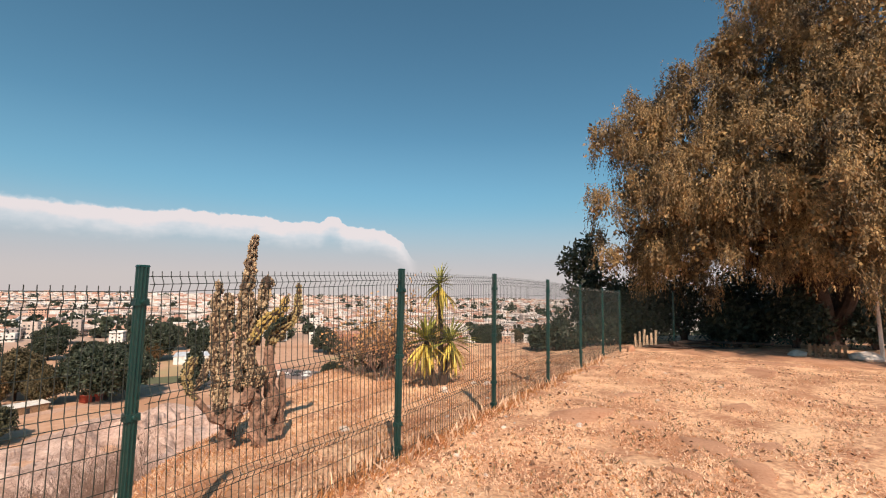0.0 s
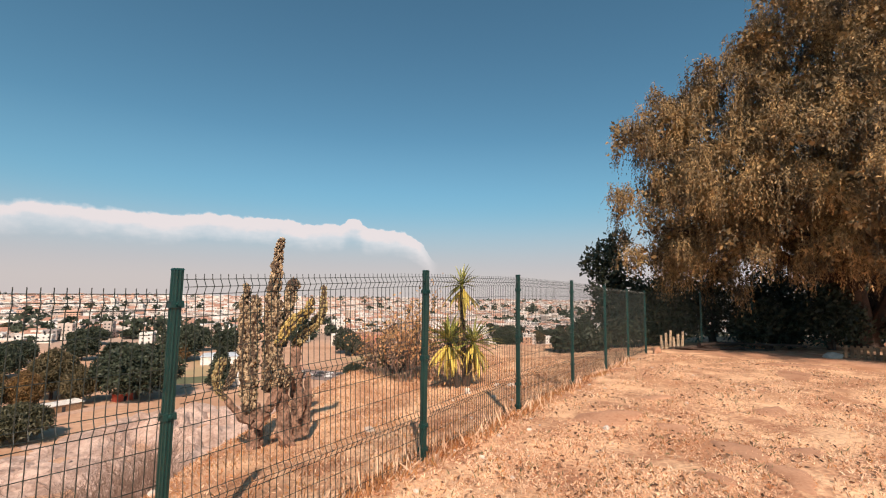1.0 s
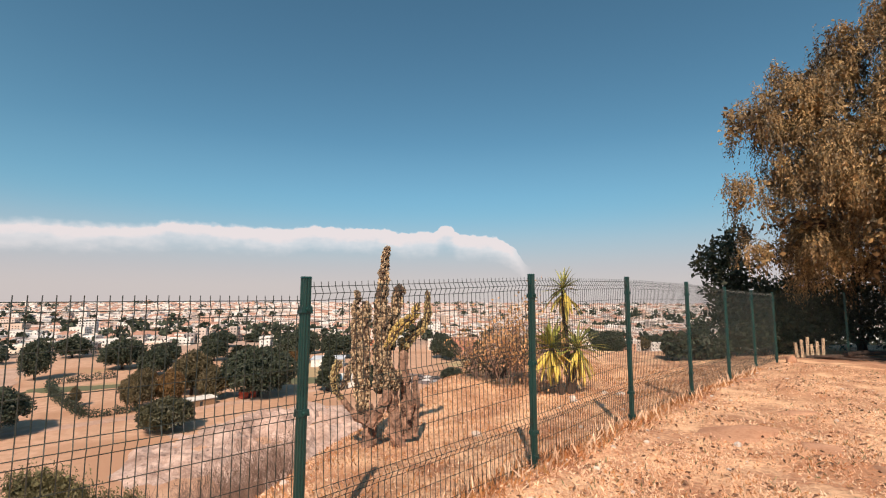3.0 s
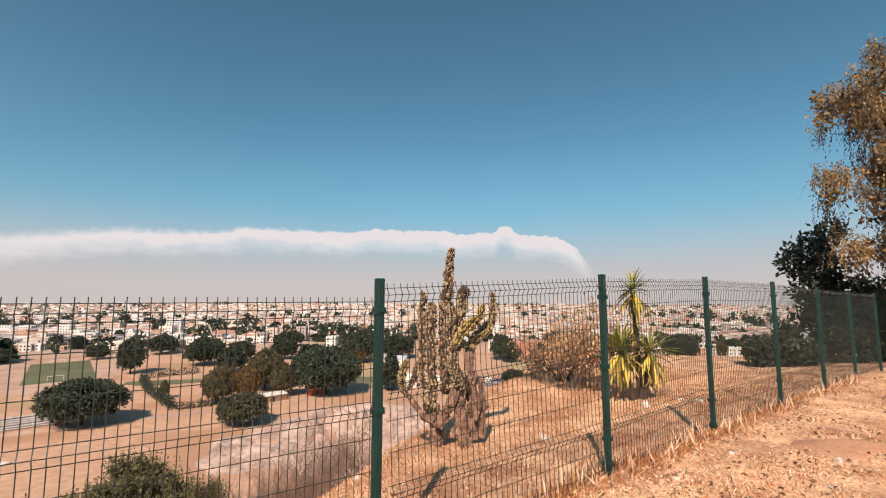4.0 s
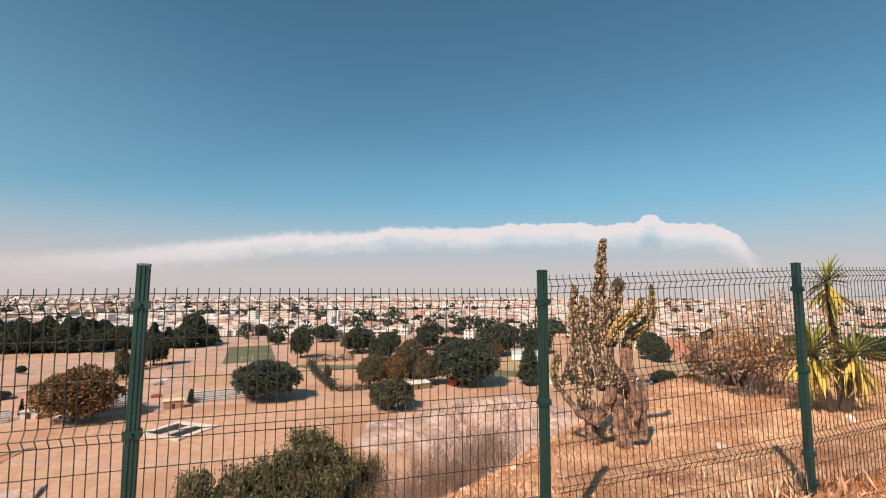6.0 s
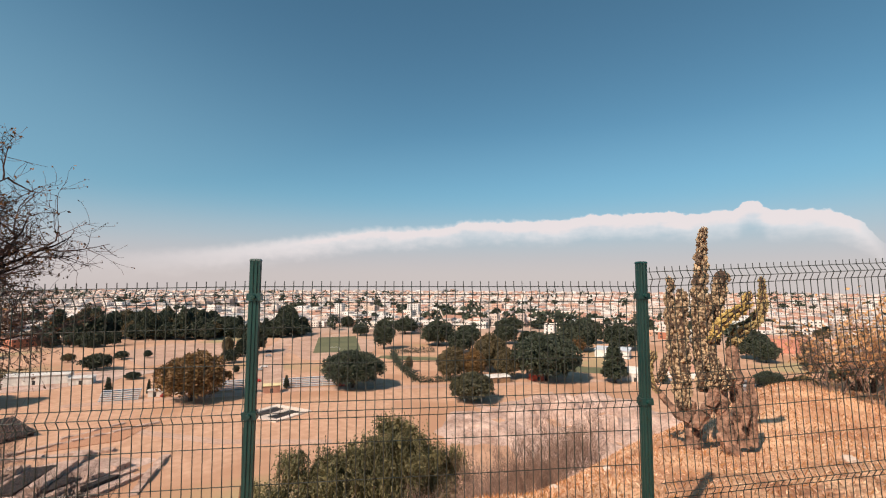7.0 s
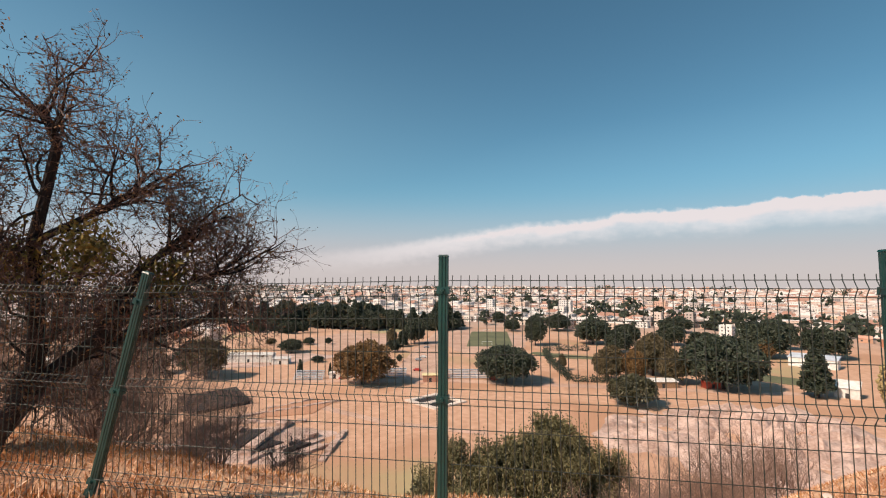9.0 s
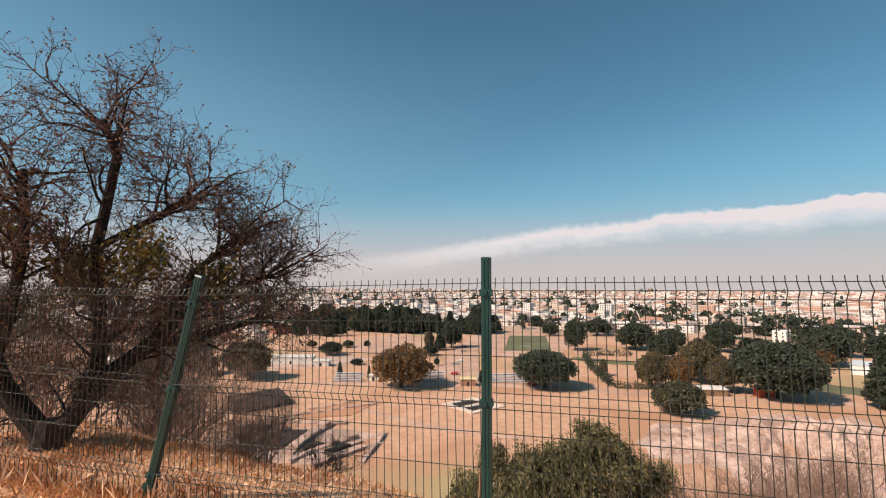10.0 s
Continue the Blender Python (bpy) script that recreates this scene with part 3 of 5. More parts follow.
def hedge(label, line, wide, high):
    """A clipped hedge along a line of the plain: stems and a long crown of leaves."""
    t = thing("hedge", label, "hedge")
    pts = [Vector((x, y, PLAIN)) for x, y in line]
    stems, at = Shape(), []
    for a, b in zip(pts, pts[1:]):
        n = int((b - a).length / 2.5) + 1
        side = Vector((-(b - a).y, (b - a).x, 0)).normalized()
        for k in range(n):
            p = a.lerp(b, k / n)
            stems.tube([p, p + Vector((0.1, 0.1, high * 0.7))], [0.12, 0.05], 5)
        m = int((b - a).length * 34)
        f, o, h = rng.random((m, 1)), rng.uniform(-0.5, 0.5, (m, 1)), rng.uniform(0.05, 1.0, (m, 1))
        lump = 1 + 0.18 * np.sin(f * (b - a).length * 0.9)
        at.append(np.array(a) + f * np.array(b - a) + o * wide * np.array(side) + h * high * lump * np.array((0, 0, 1.0)))
    part("stem_row", stems, M["bark"], t)
    part("crown", leaves(np.concatenate(at), 0.8, 0.5), M["oak"], t)


hedge("dark green hedge along the edge of the park", [(-262, 189), (-225, 166), (-181, 145)], 3.5, 4.0)
hedge("low brown-green hedge in front of the park trees", [(-180, 146), (-172, 159), (-160, 170)], 3.0, 2.8)
hedge("dark hedge beside the football pitch", [(-268, 192), (-256, 222)], 3.0, 4.0)


# ---- the town ----
def free_spot(x, y, half):
    a, d = math.degrees(math.atan2(-x, y)), math.hypot(x, y)
    start = np.interp(a, [-60, -25, 0, 15, 30, 45, 55, 62, 66, 84, 90, 100, 130], [330, 360, 400, 430, 470, 500, 470, 490, 560, 600, 420, 330, 300])
    return d > start + half


def near_house(name, w, d, h, roof):
    t = thing(name, "", "house", group="houses of the town")
    part("wall", Shape().box(-w / 2, -d / 2, -1, w / 2, d / 2, h), M["wall"], t)
    if roof:
        s = Shape()
        s.v += [(-w / 2 - 0.4, -d / 2 - 0.4, h), (w / 2 + 0.4, -d / 2 - 0.4, h), (w / 2 + 0.4, d / 2 + 0.4, h), (-w / 2 - 0.4, d / 2 + 0.4, h), (-w / 2, 0, h + d * 0.22), (w / 2, 0, h + d * 0.22)]
        s.f += [(0, 1, 5, 4), (2, 3, 4, 5), (1, 2, 5), (3, 0, 4), (0, 3, 2, 1)]
        part("roof", s, M["tile"], t, "clay tile roof")
        tagged(t, "pale town house with a clay tile roof", "house")
    else:
        s = Shape()
        for q in ((-w / 2, -d / 2, w / 2, -d / 2 + 0.25), (-w / 2, d / 2 - 0.25, w / 2, d / 2), (-w / 2, -d / 2 + 0.25, -w / 2 + 0.25, d / 2 - 0.25), (w / 2 - 0.25, -d / 2 + 0.25, w / 2, d / 2 - 0.25)):
            s.box(q[0], q[1], h, q[2], q[3], h + 0.8)
        part("parapet", s, M["white"], t)
        part("water_tank", Shape().tube([(w * 0.2, d * 0.2, h), (w * 0.2, d * 0.2, h + 1.4), (w * 0.2, d * 0.2, h + 1.8)], [0.7, 0.7, 0.3], 8), M["rubber"], t, "black roof water tank")
        tagged(t, "flat-roofed pale masonry town house with a parapet", "house")
    for side, length in ((0, w), (1, d), (2, w), (3, d)):
        n = max(2, int(length / 3.5))
        for fl in range(max(1, int(h / 3))):
            for i in range(n):
                q = (i + 0.5) / n * length - length / 2
                half = (d if side % 2 == 0 else w) / 2
                mm = Matrix.Rotation(side * math.pi / 2, 4, "Z") @ Matrix.Translation((q, -half - 0.02, 1.2 + fl * 3))
                part("window", WINDOW, None, t, m=mm)
    return t


WINDOW = Shape().box(-0.6, -0.03, 0, 0.6, 0.03, 1.3).mesh("window")
WINDOW.materials.append(M["window"])
HOUSES = [near_house("house", *q) for q in ((10, 8, 6.2, False), (14, 9, 6.5, False), (9, 9, 3.6, True), (18, 10, 4.2, True), (12, 10, 9.2, False), (22, 12, 6.4, False))]
r = random.Random(11)
spots, placed = [], 0
while placed < 190:
    a, d = radians(r.uniform(-28, 104)), r.uniform(300, 760)
    x, y = -d * math.sin(a), d * math.cos(a)
    if not free_spot(x, y, 4) or any((x - p) ** 2 + (y - q) ** 2 < 260 for p, q in spots):
        continue
    spots.append((x, y))
    src = HOUSES[placed % 6]
    m = pose(x, y, PLAIN, 0, 0, 24 + r.choice((0, 90)) + r.uniform(-6, 6))
    if placed < 6:
        src.matrix_basis = m
    else:
        copy_thing(src, m)
    placed += 1


def far_town():
    """Thousands of flat-roofed blocks to the horizon, and dark windows on those not too far."""
    q, win, roofs = [], [], []
    n = 38000
    d = 560 + (4650 - 560) * rng.random(n) ** 1.25
    a = np.radians(rng.uniform(-34, 122, n))
    for i in range(n):
        di = d[i]
        x, y = -di * math.sin(a[i]), di * math.cos(a[i])
        g = 1 + di / 2600
        w, dd, h = rng.uniform(6, 16) * g, rng.uniform(6, 13) * g, rng.choice([3.2, 3.6, 6.0, 6.5, 7.0, 9.0], p=[0.18, 0.2, 0.27, 0.2, 0.1, 0.05]) * (1 + di / 9000)
        if rng.random() < 0.012:
            h *= 2.2
        if not free_spot(x, y, 8):
            continue
        m = Matrix.Translation((x, y, PLAIN)) @ Matrix.Rotation(0.42 + rng.uniform(-0.1, 0.1), 4, "Z")
        c, s = m[0][0], m[1][0]
        def at(u, v, z, x=x, y=y, c=c, s=s):
            return (x + c * u - s * v, y + s * u + c * v, PLAIN + z)
        x0, x1, y0, y1 = -w / 2, w / 2, -dd / 2, dd / 2
        faces = [[(x0, y0, 0), (x1, y0, 0), (x1, y0, h), (x0, y0, h)], [(x1, y0, 0), (x1, y1, 0), (x1, y1, h), (x1, y0, h)], [(x1, y1, 0), (x0, y1, 0), (x0, y1, h), (x1, y1, h)],
                 [(x0, y1, 0), (x0, y0, 0), (x0, y0, h), (x0, y1, h)]]
        tilted = rng.random() < 0.05
        topf = [(x0, y0, h), (x1, y0, h), (x1, y1, h + (dd * 0.25 if tilted else 0)), (x0, y1, h + (dd * 0.25 if tilted else 0))]
        k = len(q)
        q.append((faces, topf, at))
        (roofs if tilted else q[k][0]).append([at(*p) for p in topf] if tilted else topf)
        if di < 1700:
            for fl in range(max(1, int(h / 3))):
                for u in np.arange(x0 + 1.5, x1 - 1.2, 3.4):
                    z = 1.0 + fl * 3
                    win.append([at(u, y0 - 0.06, z), at(u + 1.4, y0 - 0.06, z), at(u + 1.4, y0 - 0.06, z + 1.4), at(u, y0 - 0.06, z + 1.4)])
                for v in np.arange(y0 + 1.5, y1 - 1.2, 3.4):
                    win.append([at(x1 + 0.06, v, z), at(x1 + 0.06, v + 1.4, z), at(x1 + 0.06, v + 1.4, z + 1.4), at(x1 + 0.06, v, z + 1.4)])
    shape = Shape()
    for faces, _, at in q:
        k, index = len(shape.v), {}
        for f in faces:
            row = []
            for p in f:
                if p not in index:
                    index[p] = len(shape.v)
                    shape.v.append(at(*p))
                row.append(index[p])
            shape.f.append(tuple(row))
    town = thing("far_town", "dense town of pale flat-roofed houses to the horizon", "town", kind="stuff")
    for name, data, mat in (("walls", shape, M["city"]), ("windows", np.array(win), M["window"]), ("tilted_roofs", np.array(roofs), M["tile"])):
        tagged(part(name, data, mat, town), kind="stuff")


far_town()


def town_trees():
    n, c = 1100, 190
    k = rng.integers(0, c, n)
    d = (520 + 3600 * rng.random(c) ** 1.6)[k] + rng.normal(size=n) * 22
    a = np.radians(rng.uniform(-34, 120, c)[k]) + rng.normal(size=n) * 38 / d
    at = []
    for i in range(n):
        x, y = -d[i] * math.sin(a[i]), d[i] * math.cos(a[i])
        w = rng.uniform(4, 12) * (1 + d[i] / 3000)
        h = w * rng.uniform(0.7, 1.5)
        k = 46 if d[i] < 1500 else 22
        p = unit(k) * np.array([w * 0.5, w * 0.5, h * 0.5]) * rng.uniform(0.6, 1, (k, 1)) + np.array([x, y, PLAIN + h * 0.6])
        at.append(leaves(p, w * 0.42, w * 0.36))
    ob = part("town_trees", np.concatenate(at), M["oak"])
    tagged(ob, "dark trees scattered among the town houses", "trees", kind="stuff")


town_trees()


# ---- weeping pepper tree on the hilltop ----
def strands(at, out, length, n_leaf, leaf_long, leaf_wide):
    """Hanging shoots: leaves along paths that leave the crown outwards and droop."""
    n = len(at)
    L = length * rng.uniform(0.5, 1.25, (n, 1))
    side = rng.normal(size=(n, 3)) * 0.12
    res = []
    for k in range(n_leaf):
        f = (k + rng.random((n, 1))) / n_leaf
        p = at + out * (0.30 * L * np.sqrt(f)) + side * f * L
        p[:, 2:] -= L * f ** 1.5
        way = out * (1 - f) * 0.5 + rng.normal(size=(n, 3)) * 0.25
        way[:, 2:] -= 0.4 + f
        res.append(leaves(p, leaf_long, leaf_wide, way))
    return np.concatenate(res)


def weeping_crown(blobs, shoots, length, n_leaf, leaf_long, leaf_wide, core, low=-0.5):
    c, r = np.array([b[:3] for b in blobs]), np.array([b[3] for b in blobs])
    k = rng.choice(len(blobs), shoots, p=r ** 2 / (r ** 2).sum())
    d = unit(shoots)
    d[:, 2] = np.where(d[:, 2] < low, -d[:, 2], d[:, 2])
    lump = 1 + 0.22 * np.sin(7 * d[:, 0] + k) * np.sin(6 * d[:, 1] + 2 * k) + 0.10 * np.sin(13 * d[:, 2] + 3 * k)
    tufts = c[k] + d * (r[k] * lump * rng.uniform(0.80, 1.05, shoots))[:, None]
    j = rng.integers(0, shoots // 38, shoots)               # shoots gather in hanging tufts
    d, at = d[j] + 0.25 * rng.normal(size=(shoots, 3)), tufts[j] + rng.normal(size=(shoots, 3)) * (leaf_long * 1.55)
    q = strands(at, d, length, n_leaf, leaf_long, leaf_wide)
    k = rng.choice(len(blobs), core, p=r ** 2 / (r ** 2).sum())
    inner = leaves(c[k] + unit(core) * (r[k] * rng.uniform(0.15, 0.72, core))[:, None], leaf_long * 1.7, leaf_wide * 3)
    return np.concatenate([q, inner])


def grow(s, p, way, length, radius, level, r, spread=0.7, lift=0.15, split=(5, 5, 5, 4, 3), tips=None, sides=(8, 7, 5, 4, 3, 3)):
    """A bent branch with branches of its own, as tubes in the list of shapes s, one for each level."""
    path, radii, d = [Vector(p)], [radius], Vector(way).normalized()
    steps = 5 if level < 3 else 3
    for k in range(steps):
        d = (d + Vector((r.gauss(0, 1), r.gauss(0, 1), r.gauss(0, 1))) * 0.20 + Vector((0, 0, lift * 0.3))).normalized()
        path.append(path[-1] + d * length / steps)
        radii.append(max(radius * (1 - 0.75 * (k + 1) / steps), 0.0018))
    s[level].tube(path, radii, sides[level], cap=False)
    if tips is not None:
        tips.append(tuple(path[-1]))
    if level + 1 >= len(s):
        return
    for k in range(split[level]):
        f = r.uniform(0.25, 1.0) * steps
        i = min(int(f), steps - 1)
        q = path[i].lerp(path[i + 1], f - i)
        side = Vector((r.gauss(0, 1), r.gauss(0, 1), r.gauss(0, 0.8) + lift)).normalized()
        grow(s, q, d * 0.55 + side * spread, length * r.uniform(0.5, 0.72), max(radius * 0.5, 0.0025), level + 1, r, spread, lift, split, tips, sides)


def pepper_tree():
    k, base = 1.16, Vector((14.6, 17.9, ground_at(14.6, 17.9)))
    raw = [(5.9, 14.7, 6.5, 1.5), (5.9, 14.2, 3.9, 1.5), (7.2, 14.4, 7.1, 1.6), (7.6, 13.2, 4.7, 1.8), (9.0, 14.2, 8.2, 2.0), (8.2, 12.3, 3.8, 1.6), (10.3, 13.4, 9.3, 2.2), (9.4, 11.8, 5.5, 1.9),
           (9.3, 11.0, 3.7, 1.5), (10.7, 11.3, 7.3, 2.0), (9.9, 10.2, 4.6, 1.8), (10.9, 13.9, 11.3, 2.5), (11.5, 11.8, 10.2, 2.5), (7.4, 14.7, 3.5, 1.4), (10.9, 10.5, 3.4, 1.4), (11.4, 10.1, 6.7, 2.1),
           (12.5, 13.5, 8.0, 2.6), (10.0, 15.5, 5.0, 2.2), (13.0, 12.0, 5.0, 2.2), (10.2, 12.6, 4.0, 1.5), (11.9, 11.6, 4.4, 1.7), (9.2, 14.6, 4.2, 1.6), (11.6, 14.4, 4.4, 1.7), (8.0, 16.0, 5.0, 1.8), (11.5, 15.5, 7.5, 2.4)]
    blobs = [(x * k, y * k, 1.78 + (z - 1.78) * k, q * k) for x, y, z, q in raw]
    t = thing("pepper_tree", "large weeping pepper tree with golden-brown drooping foliage", "tree", Matrix.Translation(base))
    move = Matrix.Translation(-base)
    trunk = Shape()
    trunk.tube([base + Vector(q) for q in ((0, 0, -0.5), (-0.05, 0, 0.3), (-0.25, -0.1, 1.2), (-0.6, -0.3, 2.4), (-1.0, -0.5, 4.0))], [0.75, 0.52, 0.44, 0.38, 0.28], 12)
    part("trunk", trunk, M["bark"], t, m=move)
    for q, w in (((0.15, 0.1, 0.2), 0.36), ((-0.3, 0, 0.9), 0.3), ((0.1, -0.2, 0.5), 0.3)):
        a = base + Vector(q)
        b = a + Vector((q[0] * 5, q[1] * 3 - 0.4, 3.2))
        part("limb", Shape().tube([a, a.lerp(b, 0.5) + Vector((0, 0, -0.3)), b, b + Vector((q[0] * 3, 0, 3))], [w, w * 0.8, w * 0.55, w * 0.2], 9), M["bark"], t, m=move)
    for x, y, z, q in blobs:
        a, b = base + Vector((-0.6, -0.3, 2.2)), Vector((x, y, z))
        mid = a.lerp(b, 0.5) + Vector((0, 0, 0.5))
        part("limb", Shape().tube([a, mid, b], [0.26, 0.15, 0.05], 7), M["bark"], t, m=move)
    lobes = []
    r = random.Random(77)
    for x, y, z, q in blobs:                                   # each big lobe carries smaller hanging ones
        lobes.append((x, y, z, q * 0.72))
        for k in range(int(9 * q)):
            w, up = r.uniform(0, 6.283), r.uniform(-0.85, 1.0)
            f = math.sqrt(1 - up * up) * q * 0.86
            lobes.append((x + f * math.cos(w), y + f * math.sin(w), z + up * q * 0.86, r.uniform(0.36, 0.72)))
    crown = weeping_crown(lobes, 66000, 0.60, 9, 0.105, 0.036, 40000, -0.8) - np.array(base)
    tagged(part("crown", crown, M["pepper"], t, "drooping golden-brown leaves"), kind="stuff")


pepper_tree()


def leafy_thing(name, label, x, y, blobs, leaf, count, size, stems=5, lower=0.0):
    """A shrub or small tree: stems from the base and leaf clumps in blobs given relative to it."""
    z = ground_at(x, y) - lower
    t = thing(name, label, "shrub", Matrix.Translation((x, y, z)))
    for k in range(stems):
        b = blobs[k % len(blobs)]
        part("stem", Shape().tube([(0.06 * k - 0.1, 0, -0.2), (b[0] * 0.4, b[1] * 0.4, b[2] * 0.5), b[:3]], [0.05 + 0.02 * b[3], 0.04, 0.012], 6), M["bark"], t)
    c, r = np.array([b[:3] for b in blobs]), np.array([b[3] for b in blobs])
    k = rng.choice(len(blobs), count, p=r ** 2 / (r ** 2).sum())
    at = c[k] + unit(count) * (r[k] * rng.uniform(0.45, 1.05, count))[:, None]
    tagged(part("crown", leaves(at, size, size * 0.45), leaf, t), kind="stuff")
    return t


leafy_thing("dark_tree", "small dark green tree growing on the slope behind the fence", 6.1, 20.6, [(0.3, 0, 3.2, 0.8), (0.0, 0.3, 3.9, 0.7), (0.7, 0.5, 4.5, 0.6), (0.1, 0, 2.4, 0.9), (0.8, 0, 2.2, 1.0), (-0.5, 0.4, 3.5, 0.55), (0.3, 0, 1.4, 1.1)], M["oak"], 4200, 0.24)
for x, y, h in ((4.3, 17.8, 1.1), (8.2, 19.2, 2.7), (10.2, 19.9, 3.0), (12.4, 19.8, 2.9), (14.2, 20.6, 3.4), (16.6, 20.8, 3.8), (18.6, 19.6, 3.8), (7.2, 19.0, 2.4), (12.9, 17.2, 2.2), (10.9, 17.4, 1.6), (16.0, 17.4, 1.8), (6.6, 18.6, 1.5)):
    leafy_thing("dark_shrub", "dark green shrub in shade beyond the fence", x, y, [(0, 0, h * 0.55, h * 0.42), (0.7, 0.2, h * 0.4, h * 0.36), (-0.7, -0.1, h * 0.45, h * 0.38), (0.2, 0.3, h * 0.85, h * 0.3)], M["oak"], 4200, 0.19)

# ---- tree on the slope below the fence ----
def slope_tree():
    base = Vector((-23.2, 14.0, ground_at(-23.2, 14.0)))
    t = thing("slope_tree", "olive green weeping tree growing on the hillside below", "tree", Matrix.Translation(base))
    top = -6.2 - base.z
    blobs = [(-0.4, 2.9, top - 1.3, 1.3), (0.3, 1.5, top - 1.5, 1.2), (0.2, 0.0, top - 1.9, 1.3), (0.6, -1.5, top - 1.6, 1.25), (0.9, -2.6, top - 2.6, 1.2), (1.3, -3.9, top - 3.2, 1.2), (0.4, 3.9, top - 2.5, 1.2), (1.2, 2.2, top - 3.0, 1.5),
             (1.8, 0.2, top - 3.5, 1.7), (1.8, -2.0, top - 4.2, 1.7), (2.0, -4.4, top - 5.0, 1.4), (1.2, 4.4, top - 4.2, 1.4), (0.4, 0.5, top - 4.5, 2.2), (2.0, 2.0, top - 5.4, 1.8), (2.2, -1.0, top - 6.0, 2.0), (-0.6, -3.2, top - 2.0, 1.2), (-0.6, -4.9, top - 3.2, 1.2), (0.8, 5.4, top - 3.0, 1.2), (0.6, 6.4, top - 4.4, 1.2)]
    part("trunk", Shape().tube([(0, 0, -0.6), (0.1, 0.1, 2.0), (0.2, 0, top - 3)], [0.4, 0.32, 0.12], 9), M["bark"], t)
    for b in blobs[:8]:
        part("limb", Shape().tube([(0.1, 0.1, 1.8), (b[0] * 0.5, b[1] * 0.5, b[2] * 0.6), b[:3]], [0.16, 0.1, 0.03], 6), M["bark"], t)
    lobes, r = [], random.Random(19)
    for x, y, z, q in blobs:
        lobes.append((x, y, z, q * 0.6))
        for k in range(int(7 * q)):
            w, up = r.uniform(0, 6.283), r.uniform(-0.7, 1.0)
            f = math.sqrt(1 - up * up) * q * 0.9
            lobes.append((x + f * math.cos(w), y + f * math.sin(w), z + up * q * r.uniform(0.75, 1.15), r.uniform(0.28, 0.52)))
    tagged(part("crown", weeping_crown(lobes, 22000, 0.75, 7, 0.16, 0.06, 9000, -0.8), M["slope_leaf"], t), kind="stuff")


M["slope_leaf"] = surface("slope_tree_leaf", (0.070, 0.066, 0.029), (0.225, 0.195, 0.088), 0.5, 3, 0.6, 0.0, vary=0.45, island=True, translucent=0.2)
slope_tree()


